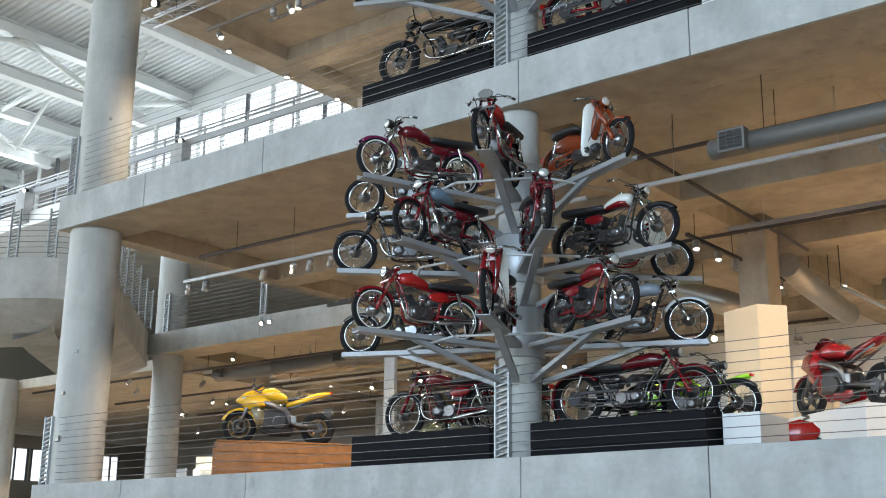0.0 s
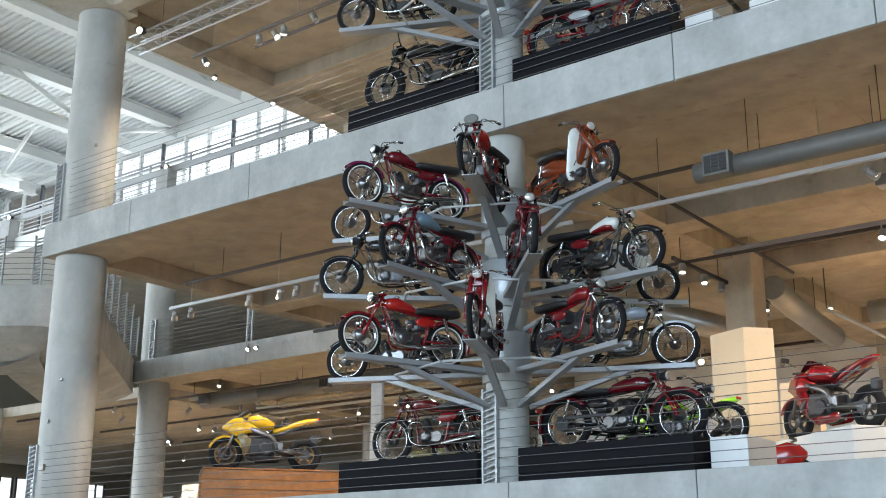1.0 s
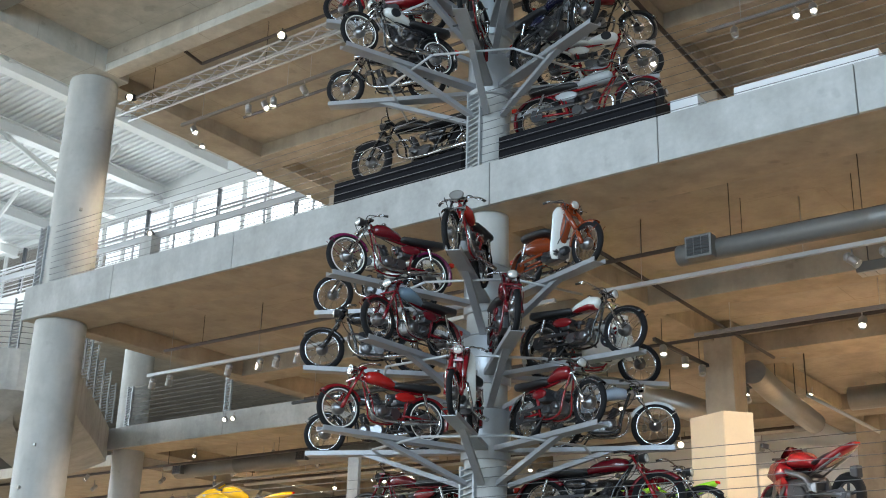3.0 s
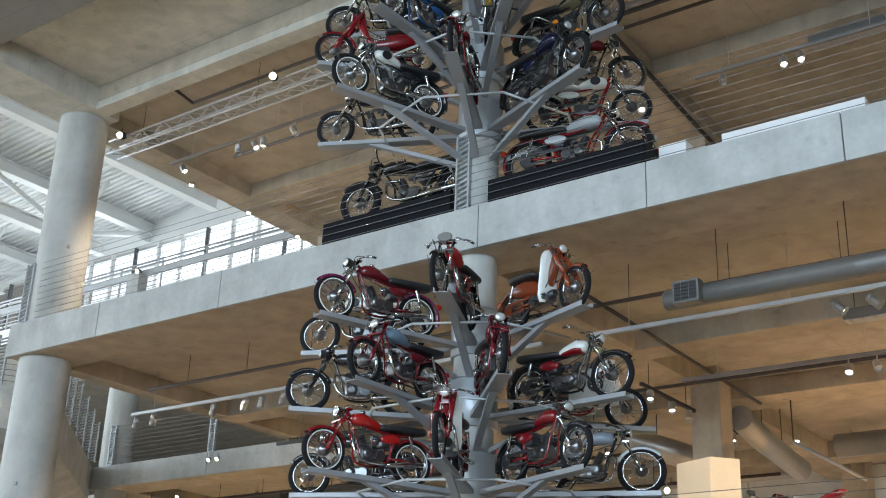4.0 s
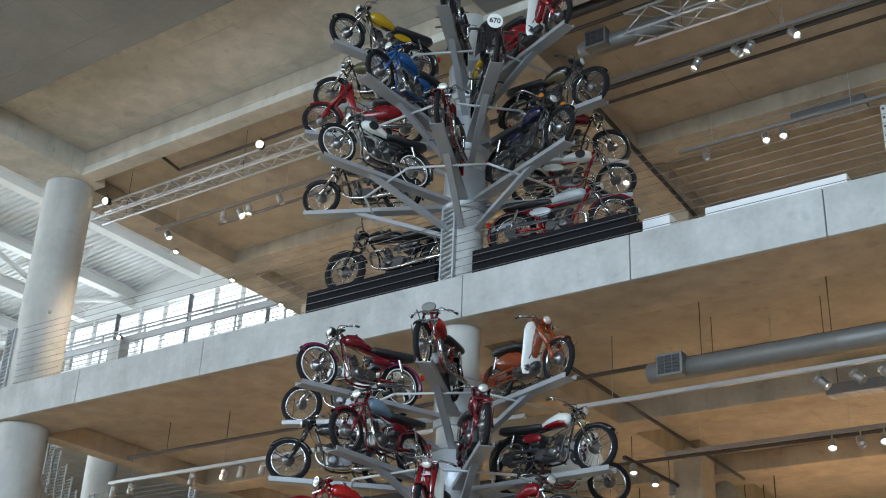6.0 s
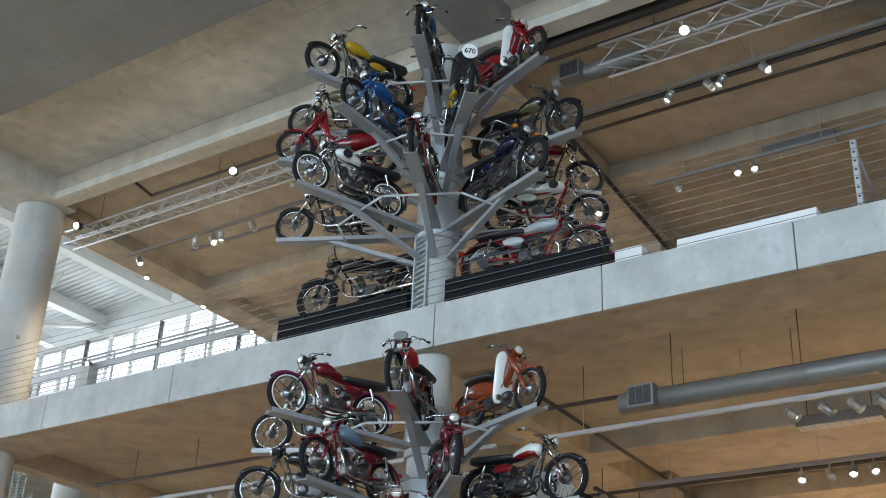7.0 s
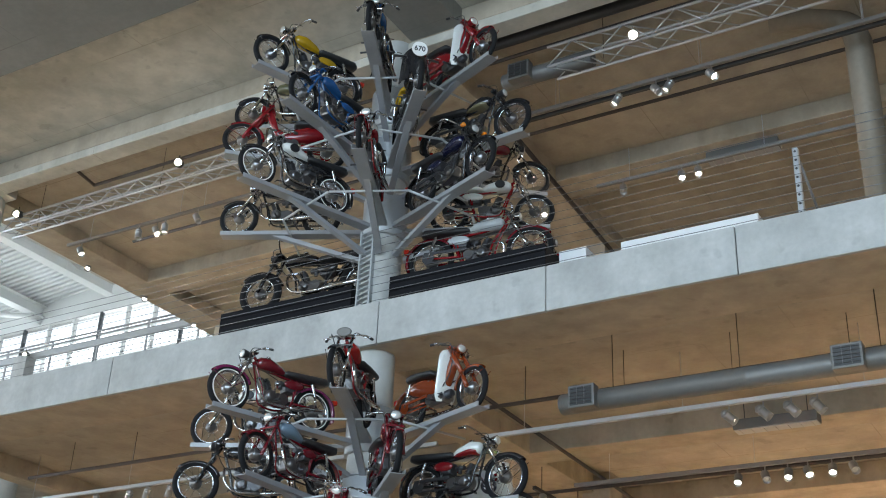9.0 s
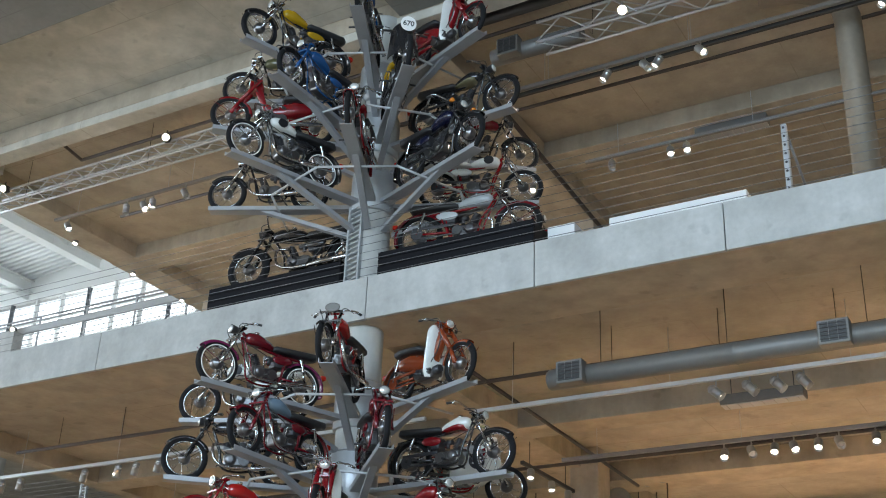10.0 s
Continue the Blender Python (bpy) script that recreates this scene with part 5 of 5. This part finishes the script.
panel_light(3.95, 4.66, 4.25, 4.77)
panel_light(3.66, 5.20, 9.10, 9.27)
panel_light(8.4, 4.66, 4.25, 4.77)

# ---- things on the lower gallery ----
def plain_plinth(dims, material, label, bevel=0.008):
    bm = bmesh.new()
    box(bm, *dims, bevel)
    return mesh_ob("plinth", bm, material, label, "plinth")


plain_plinth((2.62, 3.05, 0.35, 1.1, 0.001, 0.38), M["white_board"], "small white display plinth beside the black one")
bm = bmesh.new()
box(bm, -1.07, 1.45, -0.5, 0.5, -0.819, -0.002, 0.012)
mesh_ob("plinth", bm, M["white_board"], "pale display plinth under a sport motorcycle", "plinth").matrix_world = pose(2.55, 4.45, 0.82, 0, 0, 143)
plain_plinth((2.62, 2.98, 0.35, 1.2, 4.981, 5.36), M["white_board"], "small white display plinth beside the black one")
plain_plinth((3.35, 5.05, 0.55, 1.9, 4.981, 5.42), M["white_board"], "long low white display plinth")
plain_plinth((3.30, 5.3, 2.1, 2.25, 4.981, 6.0), M["duct"], "dark grey low display screen")
plain_plinth((-0.65, 1.05, 3.85, 4.75, 0.001, 0.50), M["white_board"], "white display plinth behind the tree")
sport_bike(pose(2.50, 4.45, 0.82, 0, 0, 152), "red faired sport motorcycle on a pale plinth", "red")
T = thing("pocket_bike", pose(2.62, 1.95, 0.0, 0, 0, 20), "small bright red pocket motorcycle on the floor before a plinth", "motorcycle", "modern sport motorcycles")
for x in (-0.30, 0.34):
    wheel(T, "wheel", x, 0.14, 0.04, False, M["dark_metal"], 0.03)
bm = bmesh.new()
loft(bm, [(0.42, 0.03, 0.30, 0.36), (0.34, 0.09, 0.20, 0.44), (0.20, 0.12, 0.14, 0.48), (0.04, 0.12, 0.12, 0.44), (-0.10, 0.09, 0.14, 0.36), (-0.16, 0.05, 0.18, 0.30)], 16, 2.6)
part("fairing", bm, paint("bright_red"), T)
bm = bmesh.new()
loft(bm, [(-0.06, 0.06, 0.32, 0.37), (-0.22, 0.09, 0.34, 0.41), (-0.40, 0.07, 0.40, 0.46), (-0.48, 0.03, 0.44, 0.46)], 14, 2.6)
part("tail_fairing", bm, paint("bright_red"), T)
bm = bmesh.new()
tube(bm, [(0.24, -0.20, 0.50), (0.30, -0.06, 0.50), (0.30, 0.06, 0.50), (0.24, 0.20, 0.50)], 0.014, 8)
part("handlebar", bm, M["dark_metal"], T)
bm = bmesh.new()
box(bm, -0.30, 0.34, -0.03, 0.03, 0.12, 0.20, 0.02)
part("frame", bm, M["dark_metal"], T)
sport_bike(pose(0.30, 4.3, 0.502, 0, 0, 182), "lime green sport motorcycle on a white plinth", "green")
sport_bike(pose(-3.2, 3.4, 0.0, 0, 0, 215), "grey and gold sport motorcycle standing on the floor", "olive")
motorcycle(on_floor(6.9, 2.4, 5.0, 190), "orange and black motorcycle on the upper white plinth", "red_orange", "black", "black", R=0.30, group=GF, bars="high")
T = thing("display_partition", pose(0, 0, 0), "tall beige painted display partition of two blocks", "partition")
bm = bmesh.new()
foot = [(0.38, 5.28), (1.06, 5.0), (1.38, 5.36), (0.70, 5.66)]
low = [bm.verts.new((x, y, 0.001)) for x, y in foot]
top = [bm.verts.new((x, y, 2.62)) for x, y in foot]
bm.faces.new(low[::-1])
bm.faces.new(top)
for q in range(4):
    bm.faces.new((low[q], low[(q + 1) % 4], top[(q + 1) % 4], top[q]))
bmesh.ops.bevel(bm, geom=bm.edges[:], offset=0.008, segments=2, affect="EDGES")
part("tall_block", bm, M["board"], T)
bm = bmesh.new()
box(bm, 1.40, 1.98, 5.37, 5.6, 0.001, 1.78, 0.01)
part("low_block", bm, M["board"], T)
# pipework and lit track spots deep in the lower gallery
for y in (10.2, 13.4, 17.0):
    bar("sprinkler_pipe", [(-26.0, y, 4.06), (-1.0, y, 4.06)], 0.035, M["pipe"], "dark iron sprinkler pipe in the rear gallery", "pipe")
    bar("cable_tray", [(-26.0, y + 0.9, 4.20), (-1.0, y + 0.9, 4.20)], 0.07, M["rail"], "pale cable tray in the rear gallery", "tray", 4)
    for x in (-24.0, -17.5, -11.0, -4.0):
        bar("pipe_hanger", [(x, y, 4.06), (x, y, 4.74)], 0.01, M["pipe"], "thin rod that holds a pipe", "hanger", 5)
        bar("pipe_hanger", [(x, y + 0.9, 4.20), (x, y + 0.9, 4.74)], 0.01, M["pipe"], "thin rod that holds a tray", "hanger", 5)
random.seed(21)
for k in range(30):
    x, y = -25.0 + 0.78 * k + random.uniform(-0.3, 0.3), (11.1, 14.3, 17.9, 17.9)[k % 4]
    spotlight(x, y, 3.86, (random.uniform(-0.2, 0.7), -0.6, -0.6), random.random() < 0.7, stem=0.30)
block("partition_wall", (-7.22, -6.95, 6.0, 6.08, 0.001, 2.85), M["edge"], "narrow pale display wall deep in the gallery", "wall")
random.seed(33)
for k in range(16):
    x, y, h = -27.0 + 1.15 * k + random.uniform(-0.4, 0.4), random.uniform(11.5, 20.5), random.uniform(1.2, 2.4)
    T = thing("display_board", pose(x, y, 0, 0, 0, random.uniform(-30, 40)), "upright display board on feet in the rear gallery", "display board", "boards in the rear gallery")
    bm = bmesh.new()
    box(bm, -0.45, 0.45, -0.02, 0.02, 0.25, h, 0.006)
    part("board", bm, (M["white_board"], M["dark_track"], M["board"], M["edge"])[k % 4], T)
    for q in (-0.38, 0.38):
        bm = bmesh.new()
        box(bm, q - 0.02, q + 0.02, -0.15, 0.15, 0.0, 0.25, 0.005)
        part("foot", bm, M["dark_track"], T)
block("inner_wall", (-9, 16, 16.5, 16.8, 0.001, 4.74), M["white_board"], "pale plaster wall at the back of the gallery", "wall")
for xa, xb, za, zb in ((1.5, 3.0, 0.9, 2.2), (4.2, 6.5, 1.1, 2.0), (8.0, 9.4, 0.6, 2.4)):
    bm = bmesh.new()
    box(bm, xa, xb, 16.42, 16.497, za, zb, 0.01)
    mesh_ob("wall_panel", bm, M["dark_track"], "dark display panel on the back wall", "panel")
bar("vent_pipe", [(0.6, 12.4, 4.3), (5.0, 12.4, 4.3), (13.0, 12.4, 4.3)], 0.24, M["gal"], "galvanised vent pipe across the gallery", "pipe", 18)
# slanting lamp tube, modelled as a plain bar that gives no light
bar("light_tube", [(0.95, 8.9, 3.65), (2.1, 9.1, 2.9)], 0.03, M["truss"], "slanting silver lamp tube, unlit", "arm", 8)
bar("pipe_hanger", [(0.95, 8.9, 3.65), (0.95, 8.9, 4.74)], 0.012, M["pipe"], "thin rod that holds a lamp tube", "hanger", 5)
for x in (2.0, 6.0, 10.0):
    bar("pipe_hanger", [(x, 12.4, 4.5), (x, 12.4, 4.74)], 0.01, M["pipe"], "thin rod that holds a pipe", "hanger", 5)
block("inner_wall_upper", (-9, 16, 16.5, 16.8, 4.981, 9.555), M["wall"], "brown-grey plaster wall at the back of the gallery", "wall")
block("ceiling_over_rear", (-38, XL - 0.32, 13.3, 24, 9.4, 9.9), M["soffit"], "concrete ceiling of the rear wing, tinted as warmly lit", "ceiling")
T = thing("long_table", pose(-10.2, 11.2, 0), "long dark table in the rear gallery", "table")
bm = bmesh.new()
box(bm, -3.2, 1.2, -0.4, 0.4, 0.86, 0.92, 0.01)
part("tabletop", bm, M["dark_track"], T)
for x in (-3.0, -1.0, 1.0):
    for y in (-0.3, 0.3):
        bm = bmesh.new()
        tube(bm, [(x, y, 0), (x, y, 0.86)], 0.025, 8)
        part("leg", bm, M["dark_track"], T)
random.seed(9)
for k in range(14):
    x, y = random.uniform(-27, -10.5), random.uniform(12.0, 20.0)
    if not (-14 < x < -9 and y < 12.2):
        motorcycle(on_floor(x, y, 0.0, random.uniform(0, 360)), "far motorcycle standing on the rear gallery floor", random.choice(["black", "red", "silver", "deep_blue", "olive"]), "black", "black", group="bikes in the rear gallery")

# ---- curved bridge on the left ----


def smooth2(pts, steps=6):
    return [(p.x, p.y) for p in curve_pts([(x, y, 0) for x, y in pts], steps)]


EDGE = smooth2([(-30, -3.5), (-22, -1.2), (-17.0, 0.5), (-14.4, 1.6), (-13.15, 2.6), (-13.5, 3.9), (-14.9, 5.3), (-16.7, 7.1), (-18.72, 9.05)])
bm = bmesh.new()
rows = []
for i, (x, y) in enumerate(EDGE):
    a, b = EDGE[max(0, i - 1)], EDGE[min(len(EDGE) - 1, i + 1)]
    d = Vector((b[0] - a[0], b[1] - a[1])).normalized()
    rows.append([bm.verts.new((x - d.y * o, y + d.x * o, z)) for o, z in ((0.0, 4.10), (0.0, 4.98), (0.22, 4.98), (0.22, 4.41), (2.0, 4.41), (2.0, 3.45), (1.2, 3.60), (0.5, 3.85), (0.15, 4.02))])
for q, w in zip(rows, rows[1:]):
    for j in range(9):
        f = bm.faces.new((q[j], q[(j + 1) % 9], w[(j + 1) % 9], w[j]))
bm.faces.new(rows[0]), bm.faces.new(rows[-1][::-1])
mesh_ob("bridge_parapet", bm, M["edge"], "curved cast concrete bridge parapet", "bridge", "structure")
T = thing("bridge_railing", pose(0, 0, 4.98), "cable railing with laced steel posts on the curved bridge", "railing")
for k in range(8):
    bm = bmesh.new()
    tube(bm, [(x - 0.03, y + 0.05, 0.12 + 0.12 * k) for x, y in EDGE], 0.007, 5)
    part("cable", bm, M["cable"], T)
for i in range(4, len(EDGE) - 1, 3):
    ladder_post(T, EDGE[i][0] - 0.03, EDGE[i][1] + 0.08, 0.002, 1.1, 30)

# ---- white steel roof and window wall beyond ----
WY = 13.3
bm = bmesh.new()
y0, y1, zr, per, dep = -22.0, WY + 0.3, 15.22, 0.22, 0.065
ys = []
k = 0
while y0 + k * per < y1:
    y = y0 + k * per
    ys += [(y, zr), (y + 0.08, zr), (y + 0.10, zr - dep), (y + 0.20, zr - dep)]
    k += 1
va = [bm.verts.new((-38, y, z - 1.6)) for y, z in ys]
vb = [bm.verts.new((-9.95, y, z + 0.5)) for y, z in ys]
for i in range(len(ys) - 1):
    bm.faces.new((va[i], va[i + 1], vb[i + 1], vb[i]))
vc = [bm.verts.new((-38, y, z - 1.45)) for y, z in ((y0, zr), (y1, zr))] + [bm.verts.new((-9.95, y, z + 0.65)) for y, z in ((y1, zr), (y0, zr))]
bm.faces.new(vc)
mesh_ob("roof_deck", bm, M["deck"], "white ribbed metal roof deck", "roof", "structure")


def roof_z(x):
    return zr + 0.5 - 2.1 * (-9.95 - x) / 28.05 - 0.08


def chord_beam(bm, x, ya, yb, z, h, w):
    box(bm, x - w / 2, x + w / 2, ya, yb, z - h, z - h + 0.03)
    box(bm, x - w / 2, x + w / 2, ya, yb, z - 0.03, z)
    box(bm, x - 0.02, x + 0.02, ya, yb, z - h + 0.03, z - 0.03)


for x in (-17.5, -22.8, -28.1, -33.4):
    zt = roof_z(x)
    T = thing("roof_truss", pose(x, 0, 0), "white painted steel roof truss with diagonal struts", "roof truss")
    bm = bmesh.new()
    chord_beam(bm, 0, -21.5, WY - 0.1, zt - 0.05, 0.42, 0.36)
    part("top_chord", bm, M["white"], T)
    bm = bmesh.new()
    chord_beam(bm, 0, -21.5, WY - 2.0, zt - 1.45, 0.40, 0.34)
    part("bottom_chord", bm, M["white"], T)
    y = WY - 0.2
    s = 0
    while y > -19:
        a, b = (zt - 0.45, zt - 1.50) if s % 2 == 0 else (zt - 1.50, zt - 0.45)
        bm = bmesh.new()
        tube(bm, [(0, y, a), (0, y - 3.2, b)], 0.095, 10)
        part("strut", bm, M["white"], T)
        if s % 2 == 0:
            for dx in (-1.7, 1.7):
                bm = bmesh.new()
                tube(bm, [(0, y - 3.2, zt - 1.5), (dx, y - 3.2, zt - 0.25 + dx * 0.075)], 0.07, 8)
                part("side_strut", bm, M["white"], T)
        bm = bmesh.new()
        box(bm, -0.03, 0.03, y - 0.45, y + 0.45, a - 0.26, a + 0.20, 0.02)
        part("gusset", bm, M["white"], T)
        y -= 3.2
        s += 1
for y in (WY - 4.2, WY - 9.0, WY - 14):
    for xa, xb in zip((-38, -33.4, -28.1, -22.8, -17.5), (-33.4, -28.1, -22.8, -17.5, -10)):
        bm = bmesh.new()
        tube(bm, [(xa + 0.16, y, roof_z(xa) - 0.34), (xb - 0.16, y, roof_z(xb) - 0.34)], 0.10, 4)
        mesh_ob("purlin", bm, M["white"], "white steel purlin between the trusses", "purlin", "structure")
block("window_header", (-38, -9.95, WY - 0.1, WY + 0.25, 13.95, 15.9), M["white"], "white header wall over the windows", "wall")
block("roof_fascia", (-10.2, -9.92, -22, WY, 9.99, 16.2), M["white"], "white wall over the edge of the galleries", "wall")
T = tagged(new("window_1"), "long window band with white mullions and bright sky behind", "window", "", "structure")
x = -38.0
k = 0
while x < -10:
    bm = bmesh.new()
    w = 0.09 if k % 3 else 0.08
    box(bm, x - w / 2, x + w / 2, WY - 0.05, WY + 0.08, 9.9, 13.95)
    part("mullion", bm, M["frame_dark"] if k % 3 == 0 else M["white"], T)
    bm = bmesh.new()
    box(bm, x + 0.07, x + 1.13, WY + 0.02, WY + 0.03, 9.95, 13.9)
    part("pane", bm, M["glass"], T).visible_shadow = False
    x += 1.2
    k += 1
for z in (10.9, 12.2, 13.1):
    bm = bmesh.new()
    box(bm, -38, -10, WY - 0.035, WY + 0.015, z, z + 0.06)
    part("transom", bm, M["white"], T)
block("backdrop_north", (-60, -5, WY + 9.0, WY + 9.1, 9.95, 24), M["daylight"], "bright overcast sky beyond the windows", "sky")
T = thing("walkway_railing", pose(0, 9.3, 9.9), "pale grey steel railing along the high walkway", "railing")
for z in (0.14, 0.28, 0.42, 0.56, 0.95, 1.05):
    bm = bmesh.new()
    tube(bm, [(-37.5, 0, z), (-10.1, 0, z)], 0.026 if z > 0.9 else 0.014, 8)
    part("rail", bm, M["rail"], T)
bm = bmesh.new()
box(bm, -37.5, -10.1, -0.06, 0.06, 0.62, 0.80, 0.01)
part("rail_board", bm, M["rail"], T, "broad pale rail board")
for k in range(16):
    bm = bmesh.new()
    box(bm, -37 + k * 1.8 - 0.03, -37 + k * 1.8 + 0.03, -0.02, 0.02, 0.002, 1.05, 0.005)
    part("post", bm, M["rail"], T)
for x in (-18.0, -25.9):
    spotlight(x, 9.1, 10.62, (0.4, -0.8, -0.3), True, True, True)
    block("lamp_pier", (x - 0.25, x + 0.25, 8.95, 9.28, 9.5, 10.5), M["edge"], "small concrete pier at the walkway", "pier")
# west window wall
T = tagged(new("window_2"), "tall west window wall with dark mullions", "window", "", "structure")
for k in range(24):
    bm = bmesh.new()
    box(bm, -38.2, -38.05, -22 + k * 1.28, -21.9 + k * 1.28, 1.5, 12)
    part("mullion", bm, M["frame_dark"], T)
# glowing panels on the solid wall stand in for sky through rear windows
for k, (ya, yb) in enumerate(((16.6, 17.8), (18.0, 19.3), (21.6, 22.5))):
    block("window_%d" % (k + 3), (-37.99, -37.96, ya, yb, 2.2, 3.5), M["daylight"], "bright rear window with the sky behind", "window")
    for yy in (ya, (ya + yb) / 2, yb):
        block("window_bar", (-37.955, -37.90, yy - 0.04, yy + 0.04, 2.15, 3.55), M["frame_dark"], "dark window bar", "window bar")
block("backdrop_west", (-46.1, -46, -34, 34, -4, 20), M["daylight"], "bright overcast sky beyond the windows", "sky")

# small boxes on the big column
for dz, a, w in ((2.2, -20, 0.028), (1.5, -42, 0.03), (0.75, -46, 0.05), (6.4, 8, 0.028)):
    a = radians(-34.5 + a)
    bm = bmesh.new()
    box(bm, -0.02, 0.05, -w, w, -w, w, 0.006)
    mesh_ob("sensor_box", bm, M["gal"], "small grey sensor box on the concrete column", "sensor").matrix_world = pose(LCOL[0] + 0.44 * math.cos(a), LCOL[1] + 0.44 * math.sin(a), dz, 0, 0, math.degrees(a))
